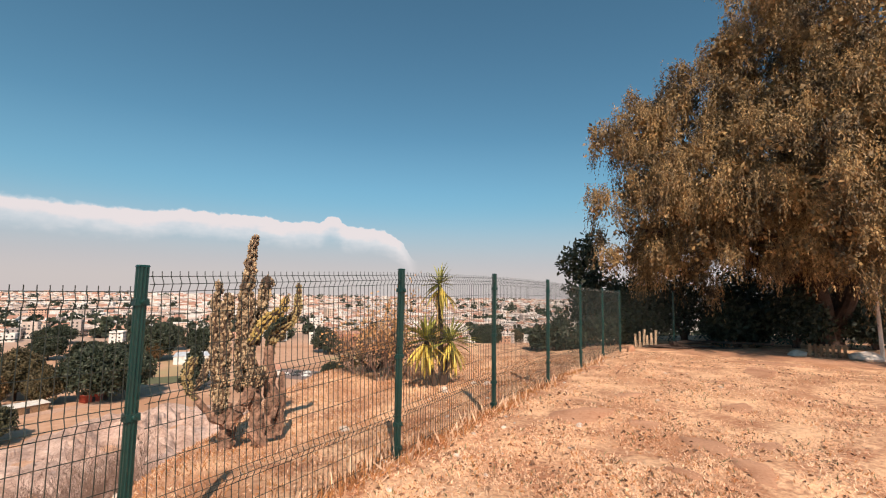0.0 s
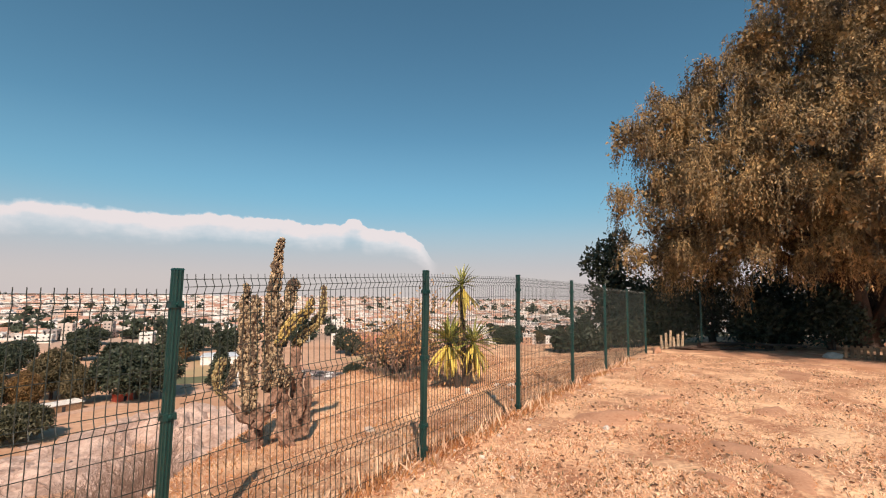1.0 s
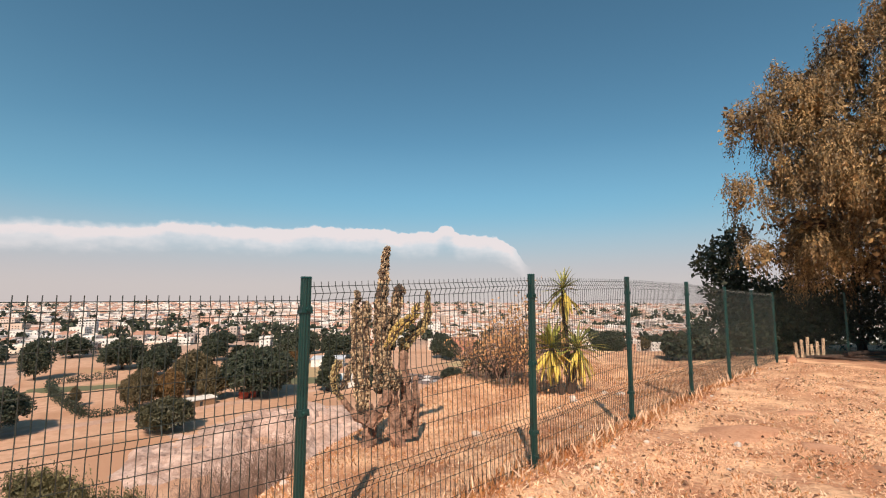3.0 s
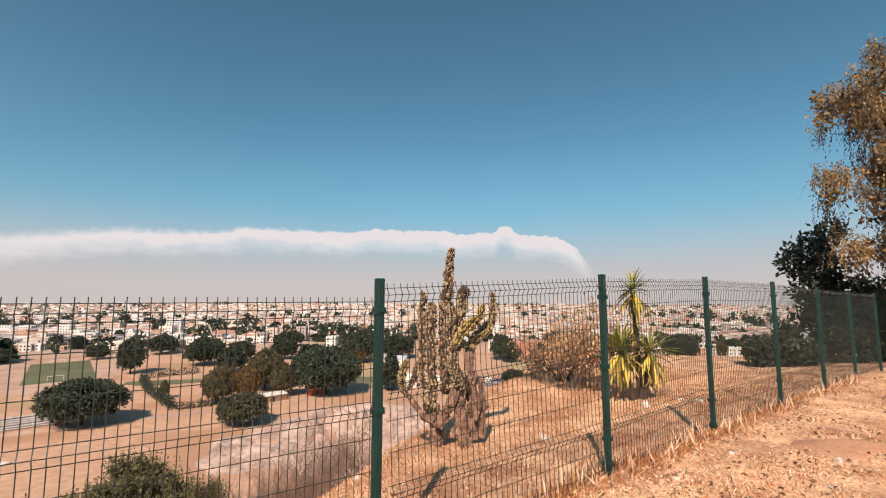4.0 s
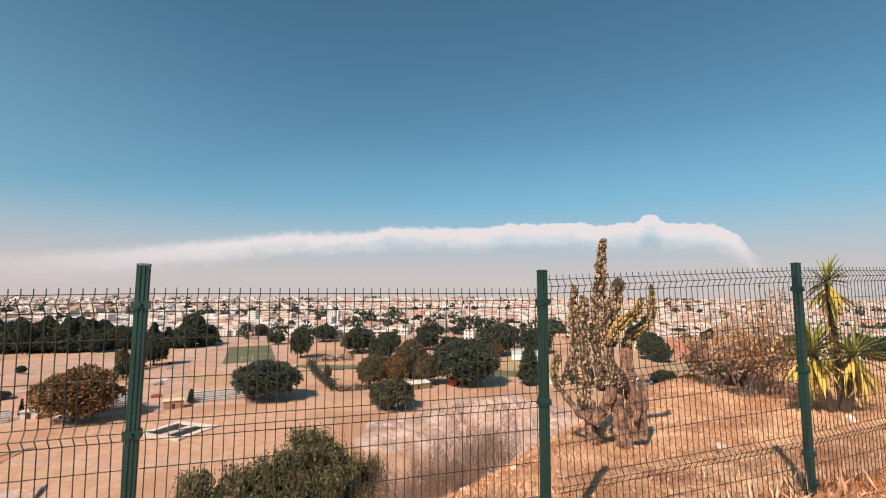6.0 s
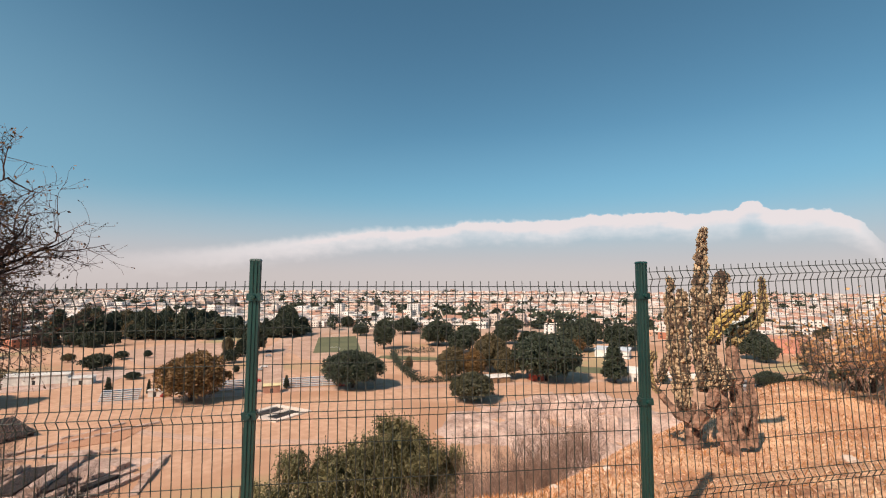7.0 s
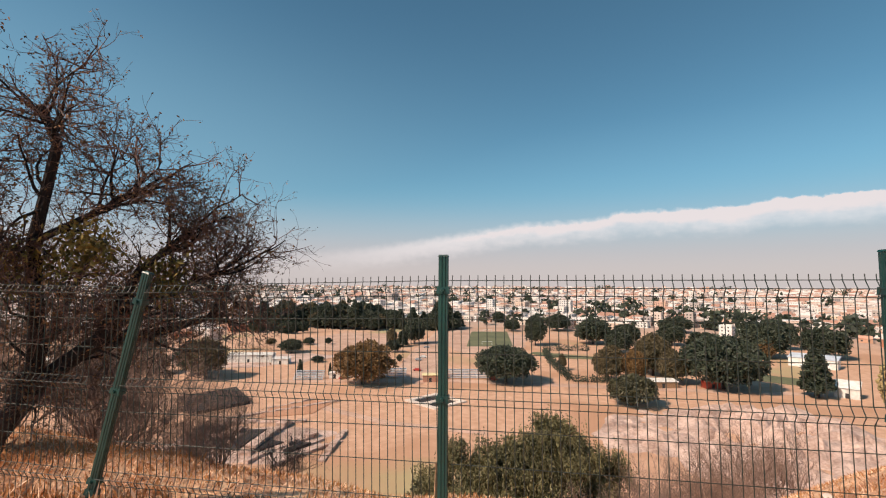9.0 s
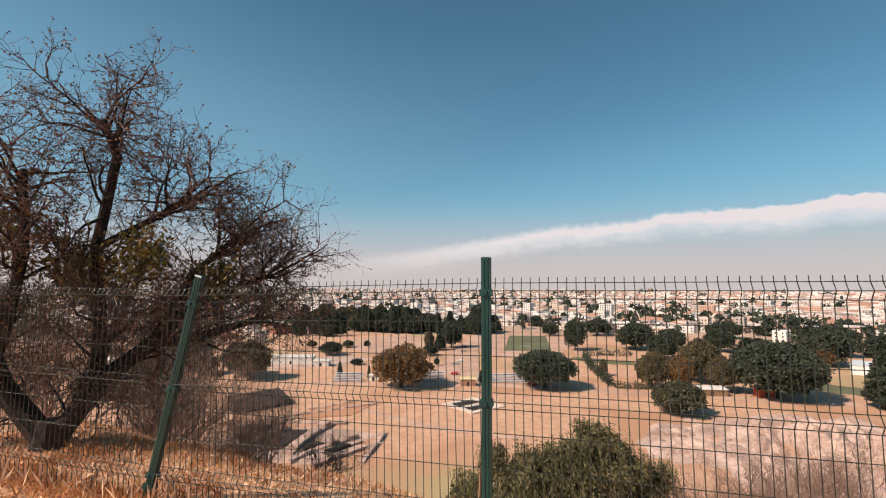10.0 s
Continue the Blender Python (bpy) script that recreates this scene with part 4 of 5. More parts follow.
# ---- bare tree by the leaning post ----
def bare_tree():
    base = Vector((-7.2, -3.0, ground_at(-7.2, -3.0) - 0.5))
    r = random.Random(21)
    t = thing("bare_tree", "bare dark-barked tree with dense twigs and dry seed clusters", "tree", Matrix.Translation(base))
    part("trunk", Shape().tube([(0.05, 0, -0.3), (0, 0, 0.1), (-0.02, 0.05, 0.45), (-0.05, 0.1, 0.8)], [0.30, 0.21, 0.18, 0.19], 11), M["bare_bark"], t, "forked dark trunk")
    limbs = [([(0, 0.12, 0.6), (0.0, 0.55, 1.25), (0.1, 1.15, 1.75), (0.2, 1.45, 2.1)], 0.125), ([(-0.05, 0.0, 0.6), (-0.1, -0.45, 1.2), (0.0, -0.7, 2.0), (0.1, -0.75, 2.9)], 0.135),
             ([(0.0, 0.5, 1.2), (0.2, 0.55, 1.9), (0.3, 0.5, 2.8), (0.3, 0.65, 3.9), (0.35, 0.5, 4.3)], 0.085), ([(-0.05, 0.95, 1.6), (-0.2, 1.7, 1.75), (0.0, 2.3, 1.95)], 0.075), ([(0, -0.5, 1.3), (0.5, -0.2, 1.9), (0.7, 0.0, 2.7), (0.6, -0.1, 3.6)], 0.075),
             ([(0, -0.7, 2.0), (0.3, -1.3, 2.6), (0.3, -1.8, 3.4)], 0.08), ([(-0.1, 0.3, 1.0), (-0.8, 0.4, 1.8), (-1.3, 0.6, 2.7)], 0.08), ([(0.1, 1.1, 1.75), (0.35, 1.5, 2.5), (0.3, 2.0, 3.0)], 0.06), ([(0.2, 1.45, 2.1), (0.2, 2.0, 2.35), (0.1, 2.4, 2.5)], 0.05), ([(0.3, 0.5, 2.8), (0.3, 1.1, 3.2), (0.2, 1.5, 3.5)], 0.045)]
    shapes, tips = [Shape() for _ in range(4)], []
    for path, w in limbs:
        part("limb", Shape().tube([Vector(p) for p in path], [w * (1 - 0.5 * i / (len(path) - 1)) for i in range(len(path))], 9), M["bare_bark"], t)
        for i in range(1, len(path)):
            p, q = Vector(path[i - 1]), Vector(path[i])
            for k in range(5 if i < len(path) - 1 else 8):
                f = r.uniform(0.2, 1)
                out = Vector((q.x * 0.4 + r.gauss(0, 0.7), q.y * 0.35 + r.gauss(0, 0.7), r.gauss(0.3, 0.6)))
                grow(shapes, p.lerp(q, f), (q - p).normalized() * 0.6 + out, r.uniform(0.55, 0.85), 0.021, 0, r, 0.85, 0.08, (5, 5, 4, 3), tips, (6, 4, 3, 3))
    part("branch_mass", shapes[0], M["bare_bark"], t)["kind"] = "stuff"
    for k in (1, 2, 3):
        part("twig_mass", shapes[k], M["twig_dark"], t)["kind"] = "stuff"
    tips = np.array(tips)
    sel = tips[rng.random(len(tips)) < 0.55]
    seeds = np.concatenate([sel + rng.normal(size=sel.shape) * 0.012 for _ in range(2)])
    part("dry_seed", leaves(seeds, 0.034, 0.02), M["seed"], t, "dry brown seed clusters")["kind"] = "stuff"
    for c, w, n in (((0.3, 0.35, 2.55), 0.36, 900), ((0.4, -0.7, 3.35), 0.42, 1000), ((0.5, 1.0, 2.75), 0.32, 650), ((0.3, 1.75, 2.45), 0.30, 600), ((0.4, -0.2, 3.0), 0.3, 500)):
        at = np.array(c) + rng.normal(size=(n, 3)) * w * 0.5
        part("mistletoe", leaves(at, 0.085, 0.035, droop=0.6), M["mistletoe"], t, "rusty olive mistletoe clump")["kind"] = "stuff"


M["twig_dark"] = surface("twig", (0.055, 0.032, 0.027), (0.185, 0.11, 0.088), 3, 20, 0.9, 0.0)
bare_tree()


# ---- bare brown shrubs on the slope ----
def bare_shrub(seed, high):
    r = random.Random(seed)
    t = thing("bare_shrub", "leafless grey-brown shrub of thin twigs on the slope", "shrub", group="bare shrubs on the slope")
    shapes = [Shape() for _ in range(4)]
    for k in range(11):
        w = r.uniform(0, 6.283)
        grow(shapes, (0.12 * math.cos(w), 0.12 * math.sin(w), -0.1), (0.55 * math.cos(w), 0.55 * math.sin(w), 1.0), high * r.uniform(0.45, 0.75), 0.022, 0, r, 0.6, 0.3, (6, 5, 4, 3), None, (5, 4, 3, 3))
    part("stem_clump", shapes[0], M["twig"], t)["kind"] = "stuff"
    rest = Shape()
    for s in shapes[1:]:
        k = len(rest.v)
        rest.v += s.v
        rest.f += [tuple(i + k for i in f) for f in s.f]
    part("twig_mass", rest, M["twig"], t)["kind"] = "stuff"
    return t


SHRUBS = [bare_shrub(31, 2.2), bare_shrub(32, 1.7), bare_shrub(33, 2.6)]
SHRUB_SPOTS = [(-13.5, 14.0, 1.15), (-11.0, 14.5, 1.0), (-15.5, 17.0, 1.2), (-9.0, 14.0, 0.9), (-16.5, 14.2, 1.1), (-11.2, -0.9, 0.6), (-10.6, -2.4, 0.75), (-13.8, -1.6, 1.1), (-12.6, -3.0, 1.1),
               (-9.2, -3.8, 0.9), (-12.4, -4.8, 1.2), (-15.0, -3.0, 1.3), (-6.6, -0.6, 0.35), (-12.2, 11.0, 0.9), (-8.6, -2.2, 0.7), (-7.4, 0.2, 0.35), (-17.5, -4.6, 1.4), (-14.0, 11.8, 0.9), (-8.0, 9.6, 0.7), (-9.6, 10.2, 0.75), (-8.4, 11.2, 0.65), (-11.0, 11.6, 0.9), (-12.5, 10.0, 0.95), (-10.6, 14.0, 0.9), (-13.0, 13.0, 1.1)]
for k, (x, y, w) in enumerate(SHRUB_SPOTS):
    m = pose(x, y, ground_at(x, y), 0, 0, 77 * k)
    ob = SHRUBS[k] if k < 3 else copy_thing(SHRUBS[k % 3], m)
    ob.matrix_basis = m
    ob.scale = (w * 1.1,) * 3


# ---- cactus ----
def cactus():
    t = thing("cactus", "old lumpy columnar cactus with corky stems and yellowed arms", "cactus", pose(-2.65, 6.40, -0.29, 0, 0, 18))
    r = random.Random(5)
    skins = {"S": M["cactus"], "W": M["cactus_wood"], "Y": M["cactus_yellow"], "Y2": M["cactus_pale"]}
    # sideways, height and radius along each arm; its skin; how far it stands off towards the slope
    ARMS = [
        ("stem", [(-0.07, 0.7, 0.074), (-0.1, 1.11, 0.098), (-0.11, 1.52, 0.107), (-0.1, 1.84, 0.107), (-0.08, 2.17, 0.098), (-0.06, 2.5, 0.078), (-0.04, 2.65, 0.057), (-0.03, 2.75, 0.066), (-0.03, 2.84, 0.049)], "S", 0.02, ""),
        ("stem", [(0.0, 0.78, 0.074), (-0.01, 1.19, 0.09), (-0.02, 1.6, 0.082), (-0.02, 1.97, 0.074)], "S", -0.1, ""),
        ("arm", [(-0.35, 0.41, 0.066), (-0.39, 0.78, 0.07), (-0.43, 1.19, 0.07), (-0.44, 1.6, 0.07), (-0.45, 1.93, 0.066), (-0.43, 2.07, 0.049), (-0.46, 2.19, 0.045)], "S", -0.06, ""),
        ("arm", [(-0.3, 0.49, 0.074), (-0.3, 0.86, 0.082), (-0.31, 1.27, 0.086), (-0.31, 1.68, 0.086), (-0.3, 1.94, 0.078), (-0.3, 2.02, 0.049)], "S", -0.12, ""),
        ("arm", [(0.07, 1.31, 0.066), (0.07, 1.56, 0.07), (0.11, 1.84, 0.07), (0.15, 2.05, 0.078), (0.16, 2.17, 0.102), (0.16, 2.27, 0.074)], "S", 0.08, ""),
        ("arm", [(0.025, 1.369, 0.066), (0.115, 1.566, 0.074), (0.238, 1.689, 0.078), (0.352, 1.787, 0.074), (0.426, 1.902, 0.066), (0.451, 2.008, 0.041)], "Y", -0.16, "yellowed arm"),
        ("arm", [(0.238, 1.189, 0.066), (0.27, 1.402, 0.082), (0.361, 1.533, 0.09), (0.475, 1.607, 0.082), (0.557, 1.721, 0.066), (0.598, 1.877, 0.057), (0.607, 2.041, 0.049), (0.59, 2.189, 0.037)], "Y2", 0.06, "arm that bends outward and up"),
        ("arm", [(-0.25, 0.35, 0.066), (-0.39, 0.41, 0.053), (-0.51, 0.54, 0.049), (-0.61, 0.67, 0.041)], "W", -0.14, "thin brown arm"),
        ("arm", [(-0.59, 0.66, 0.041), (-0.7, 0.78, 0.049), (-0.73, 0.93, 0.057), (-0.69, 1.09, 0.07), (-0.64, 1.19, 0.057)], "Y2", -0.16, ""),
        ("arm", [(-0.64, 0.78, 0.041), (-0.56, 0.93, 0.053), (-0.51, 1.07, 0.057), (-0.48, 1.19, 0.041)], "S", -0.1, ""),
        ("stem", [(-0.238, -0.123, 0.115), (-0.221, 0.107, 0.115), (-0.23, 0.303, 0.115), (-0.279, 0.574, 0.082)], "W", -0.04, "thick brown base"),
        ("stem", [(0.23, -0.098, 0.098), (0.156, 0.189, 0.098), (0.107, 0.533, 0.09), (0.107, 0.82, 0.082), (0.131, 1.066, 0.066)], "W", -0.12, "brown corky stem"),
        ("stem", [(0.31, 0.08, 0.098), (0.28, 0.41, 0.082), (0.27, 0.78, 0.078), (0.26, 1.11, 0.078), (0.25, 1.31, 0.066)], "W", 0.02, "brown corky stem"),
        ("stem", [(0.43, 0.11, 0.066), (0.41, 0.37, 0.057), (0.43, 0.7, 0.057), (0.41, 0.96, 0.041)], "W", -0.02, "brown corky stem"),
        ("stem", [(-0.2, 0.3, 0.082), (-0.1, 0.47, 0.082), (-0.01, 0.66, 0.082), (0.05, 0.82, 0.066)], "W", -0.24, "brown corky stem"),
        ("stem", [(0.28, -0.02, 0.057), (0.15, 0.14, 0.066), (0.05, 0.27, 0.066)], "W", -0.22, "leaning brown root"),
        ("arm", [(0.0, 0.78, 0.057), (0.05, 0.98, 0.074), (0.05, 1.12, 0.066), (0.0, 1.25, 0.049)], "S", -0.22, ""),
        ("arm", [(-0.11, 0.78, 0.057), (-0.13, 0.96, 0.066), (-0.08, 1.12, 0.066), (-0.04, 1.19, 0.041)], "S", -0.24, ""),
        ("arm", [(0.12, 0.78, 0.049), (0.18, 0.96, 0.066), (0.16, 1.07, 0.049)], "S", -0.22, ""),
        ("arm", [(0.34, 0.37, 0.041), (0.38, 0.57, 0.049), (0.34, 0.78, 0.049)], "W", -0.14, "")]
    for name, path, skin, depth, label in ARMS:
        wood, pts, rad = skin == "W", [], []
        for i in range(len(path) - 1):
            a, b = path[i], path[i + 1]
            n = max(3, int(math.hypot(b[0] - a[0], b[1] - a[1]) / 0.03))
            for k in range(n if i < len(path) - 2 else n + 1):
                f = k / n
                bend = 0.022 * Vector((noise.noise(Vector((a[1] + (b[1] - a[1]) * f, depth, 3.1)) * 7), noise.noise(Vector((depth, a[1] + (b[1] - a[1]) * f, 9.7)) * 7), 0))
                pts.append(Vector((a[0] + (b[0] - a[0]) * f, depth, a[1] + (b[1] - a[1]) * f)) + bend)
                rad.append((0.95 if wood else 0.76) * (a[2] + (b[2] - a[2]) * f))
        rad[-1] *= 0.5
        s, off = Shape().tube(pts, rad, 14, True, 0.14 if wood else 0.26), r.uniform(0, 50)
        for i, v in enumerate(s.v):
            p, axis = Vector(v), pts[min(i // 14, len(pts) - 1)]
            k = 1 + (0.34 if wood else 0.45) * (noise.noise(p * 9 + Vector((off, 0, 0))) + 0.6 * noise.noise(p * 24 + Vector((0, off, 0))))
            s.v[i] = tuple(axis + (p - axis) * k)
        # the core under the knobs is darker, with the gaps' shade put into its colour
        ob = part(name, s, skins["W"] if wood else M["cactus_groove_shade"], t, label)
        if not wood:                                           # rows of knobs along the ribs
            s = Shape()
            for j in range(1, len(pts)):
                way = (pts[j] - pts[j - 1]).normalized()
                u = way.cross(Vector((0, 1, 0))).normalized()
                for k in range(7):
                    if r.random() < 0.30:
                        continue
                    w = k * 0.8976 + 0.5 * math.sin(j * 0.35 + off) + r.uniform(-0.16, 0.16)
                    out = u * math.cos(w) + Vector((0, 1, 0)) * math.sin(w)
                    c = pts[j] + out * rad[j] * r.uniform(0.86, 1.08) + way * r.uniform(-0.012, 0.012)
                    g = min(0.021, rad[j] * 0.36) * r.uniform(0.5, 1.5)
                    s.tube([c - way * g * 1.5, c + out * g * 0.5, c + way * g * 1.6], [g * 0.4, g, g * 0.3], 5)
            part("knobby_skin", s, skins[skin], ob)["kind"] = "stuff"


# dark brown that paints in the shade between the knobs
M["cactus_groove_shade"] = surface("painted_groove_shade", (0.04, 0.025, 0.02), (0.15, 0.095, 0.06), 9, 34, 0.9, 0.8, depth=0.03)
M["cactus_pale"] = surface("pale_cactus_skin", (0.22, 0.16, 0.07), (0.52, 0.40, 0.18), 9, 38, 0.75, 0.9, depth=0.03)
cactus()


# ---- yucca ----
def leaf_blade(length, width, bend):
    """A stiff narrow leaf, folded along its middle, from the origin along +x, bending down."""
    s, n = Shape(), 5
    for i in range(n + 1):
        f = i / n
        x, z = length * f * (1 - 0.25 * bend * f), -bend * length * 0.55 * f * f
        w = width * (0.55 + 1.6 * f * (1 - f)) * (1 - f ** 6)
        s.v += [(x, -w / 2, z + w * 0.25), (x, 0, z), (x, w / 2, z + w * 0.25)]
    for i in range(n):
        for j in (0, 1):
            a = 3 * i + j
            s.f.append((a, a + 3, a + 4, a + 1))
    return s.mesh("leaf")


def yucca():
    x0, y0 = -0.12, 10.55
    t = thing("yucca", "yucca with three leaf rosettes and skirts of dead leaves", "yucca", Matrix.Translation((x0, y0, ground_at(x0, y0))))
    r = random.Random(8)
    meshes = {}
    for key, (length, width, bend, mat) in {"top": (0.50, 0.045, 0.25, "yucca"), "side": (0.74, 0.07, 0.4, "yucca"), "old": (0.74, 0.075, 0.45, "yucca_yellow"), "dead": (0.55, 0.065, 0.7, "yucca_dry")}.items():
        meshes[key] = leaf_blade(length, width, bend)
        meshes[key].materials.append(M[mat])

    def rosette(c, stem_from, plan, w):
        s = part("stem", Shape().tube([stem_from, Vector(stem_from).lerp(Vector(c), 0.6), c], [w * 1.2, w, w], 9), M["bark"], t)
        for key, n, lo, hi, dz in plan:
            for k in range(n):
                el = r.uniform(lo, hi)
                m = Matrix.Translation(Vector(c) + Vector((0, 0, dz * r.random()))) @ Matrix.Rotation(r.uniform(0, 6.283), 4, "Z") @ Matrix.Rotation(-radians(el), 4, "Y") @ Matrix.Diagonal((r.uniform(0.75, 1.15),) * 3).to_4x4()
                part("leaf", meshes[key], None, s, m=m)

    rosette((0.0, 0, 2.24), (0.08, 0, -0.1), [("top", 46, -25, 88, 0.05), ("old", 14, -60, -20, -0.15), ("dead", 70, -88, -62, -0.95)], 0.055)
    rosette((-0.28, -0.1, 0.98), (-0.05, 0, -0.1), [("side", 40, -10, 85, 0.05), ("old", 36, -72, -10, -0.10), ("dead", 22, -88, -70, -0.3)], 0.06)
    rosette((0.26, 0.02, 0.96), (0.12, 0, -0.1), [("side", 40, -10, 80, 0.05), ("old", 40, -75, -10, -0.10), ("dead", 20, -88, -70, -0.3)], 0.06)


M["yucca_yellow"] = surface("yellowing_yucca_leaf", (0.36, 0.28, 0.05), (0.78, 0.60, 0.14), 3, 30, 0.5, 0.1, vary=0.3, translucent=0.25)
yucca()


# ---- shrub with orange leaves ----
def orange_shrub(x, y, high, wide, count):
    t = thing("orange_shrub", "twiggy shrub with dry orange leaves behind the fence", "shrub", Matrix.Translation((x, y, ground_at(x, y))))
    r, shapes, tips = random.Random(int(x * 10) + 40), [Shape() for _ in range(3)], []
    for k in range(8):
        w = r.uniform(0, 6.283)
        grow(shapes, (0.1 * math.cos(w), 0.1 * math.sin(w), -0.1), (wide * 0.45 * math.cos(w), wide * 0.45 * math.sin(w), 1.0), high * r.uniform(0.55, 0.8), 0.016, 0, r, 0.6, 0.25, (6, 5, 4), tips, (5, 4, 3))
    for s in shapes:
        part("stem_clump", s, M["twig"], t)["kind"] = "stuff"
    tips = np.array(tips)
    at = tips[rng.integers(0, len(tips), count)] + rng.normal(size=(count, 3)) * 0.07
    part("foliage", leaves(at, 0.085, 0.05, droop=0.4), M["orange"], t, "dry orange leaves")["kind"] = "stuff"


orange_shrub(-1.45, 11.3, 1.9, 0.75, 850)
orange_shrub(-1.15, 12.0, 1.9, 0.6, 600)
orange_shrub(-2.2, 12.0, 1.5, 0.7, 300)
leafy_thing("dark_shrub", "dusty dark green shrub below the orange leaves", -1.9, 12.6, [(0, 0, 0.7, 0.55), (0.6, 0.1, 0.6, 0.5), (-0.6, 0, 0.5, 0.45)], M["olive"], 900, 0.12)


# ---- hilltop odds and ends ----
def rock(name, label, x, y, size, seed, material="stone", flat=0.6):
    bm = bmesh.new()
    bmesh.ops.create_icosphere(bm, subdivisions=2, radius=1)
    for v in bm.verts:
        k = 1 + 0.35 * noise.noise(v.co * 1.3 + Vector((seed, 0, 0)))
        v.co = Vector((v.co.x * k * size, v.co.y * k * size * 0.75, v.co.z * k * size * flat))
    me = bpy.data.meshes.new(name)
    bm.to_mesh(me)
    bm.free()
    me.materials.append(M[material])
    ob = new(name, me)
    ob.matrix_basis = pose(x, y, ground_at(x, y) + size * flat * 0.35, 0, 0, seed * 53)
    return tagged(ob, label, "stone", "stones on the hilltop")


rock("stone", "small pale stone lying on red earth", 1.83, 6.35, 0.055, 1)
rock("stone", "pale flat stone beside the fence", 2.30, 9.75, 0.13, 2)
rock("rock", "whitish boulder in front of the tree", 11.2, 14.9, 0.26, 3)
rock("rock", "long pale boulder in front of the tree", 12.8, 14.3, 0.55, 4, flat=0.35)
rock("rock", "reddish rock at the foot of the fence", 6.1, 15.3, 0.18, 5, "earth", 0.9)
r = random.Random(3)
for k in range(70):
    s = r.uniform(-1.5, 13)
    off = abs(r.gauss(0, 0.5)) * (1 if r.random() < 0.8 else 3.5) + 0.12
    x, y = -1.93 + 0.5 * s + 0.85 * off, 2.87 + 0.866 * s - 0.5 * off
    rock("stone", "small pale stone lying on dry grass", x, y, r.uniform(0.012, 0.04), 6 + k)
for k in range(14):
    s, off = r.uniform(0, 8), r.uniform(0.6, 2.6)
    rock("stone", "pale stone on the grassy slope", -1.93 + 0.534 * s - 0.845 * off, 2.87 + 0.845 * s + 0.534 * off, r.uniform(0.03, 0.09), 90 + k)


def mound(x, y, w, d, turn, high=0.05):
    s, n, m = Shape(), 28, 6
    for j in range(m + 1):
        f = j / m
        for i in range(n):
            a = 2 * math.pi * i / n
            k = f * (1 + 0.16 * math.sin(3 * a + 1) + 0.1 * math.sin(7 * a))
            px, py = w * k * math.cos(a), d * k * math.sin(a)
            q = Matrix.Rotation(turn, 2) @ Vector((px, py))
            s.v.append((x + q.x, y + q.y, ground_at(x + q.x, y + q.y) + high * (1 - f * f) * (1 + 0.4 * math.sin(5 * px + 3 * py)) + (0.006 if j < m else -0.02)))
    for j in range(m):
        for i in range(n):
            s.f.append((j * n + i, (j + 1) * n + i, (j + 1) * n + (i + 1) % n, j * n + (i + 1) % n))
    return tagged(part("earth_patch", s.mesh("earth_patch", True), M["earth"]), "low patch of bare red earth in the dry grass", "ground", kind="structure")


mound(1.95, 6.72, 0.55, 0.30, 0.2)
mound(3.05, 5.45, 0.20, 0.42, 0.15, 0.035)
mound(3.10, 4.75, 0.16, 0.34, -0.1, 0.03)
mound(2.68, 6.3, 0.22, 0.22, 0.3, 0.03)
mound(3.8, 5.6, 0.35, 0.2, 0.6, 0.03)
mound(9.5, 15.6, 3.6, 0.8, -0.15, 0.05)
mound(11.4, 13.4, 3.0, 0.8, -0.5, 0.05)
mound(9.0, 12.6, 1.6, 0.35, -0.4, 0.03)
for k, (x, y, a, l, w) in enumerate(((8.0, 16.6, 12, 2.2, 0.06), (8.4, 16.3, -8, 1.9, 0.05), (9.0, 16.8, 25, 2.4, 0.07), (9.6, 16.4, 4, 1.8, 0.045), (7.7, 16.2, -20, 1.5, 0.04), (10.4, 16.5, 160, 2.0, 0.045))):
    t = part("log", Shape().tube([(-l / 2, 0, 0), (-l / 5, 0.05, 0.03), (l / 5, -0.04, 0), (l / 2, 0.03, 0.02)], [w, w * 0.95, w * 0.85, w * 0.7], 9), M["bark"], m=pose(x, y, ground_at(x, y) + w * 0.9 + 0.07 * (k % 3), 0, 0, a))
    tagged(t, "dark fallen branch in a pile under the tree", "log", "log pile")
for k in range(6):
    x, y = 6.75 + 0.15 * k, 16.5 + 0.03 * k
    tagged(part("stake", Shape().box(-0.045, -0.02, -0.1, 0.045, 0.02, 0.45 + 0.1 * (k % 3), taper=0.004), M["wood_pale"] if "wood_pale" in M else M["wood"], m=pose(x, y, ground_at(x, y), 0, 3 * (k % 3) - 3, 8)), "short weathered wooden stake by the fence corner", "stake", "wooden stakes")
picket = thing("picket_barrier", "low weathered wooden picket barrier by the tree trunk", "barrier", pose(11.75, 15.1, ground_at(11.75, 15.1), 0, 0, -25))
for k in range(7):
    part("picket", Shape().box(-0.045 + 0.15 * k, -0.015, -0.05, 0.045 + 0.15 * k, 0.015, 0.40, taper=0.003), M["wood"], picket)
for z in (0.10, 0.28):
    part("rail", Shape().box(-0.08, 0.016, z, 1.0, 0.045, z + 0.06), M["wood"], picket)
pole = thing("wooden_pole", "pale weathered wooden pole with a short cross piece", "pole", pose(13.1, 14.1, ground_at(13.1, 14.1)))
part("shaft", Shape().tube([(0.06, 0, -0.3), (0.02, 0, 1.0), (-0.03, 0, 2.2)], [0.06, 0.055, 0.045], 8), M["stone"], pole)
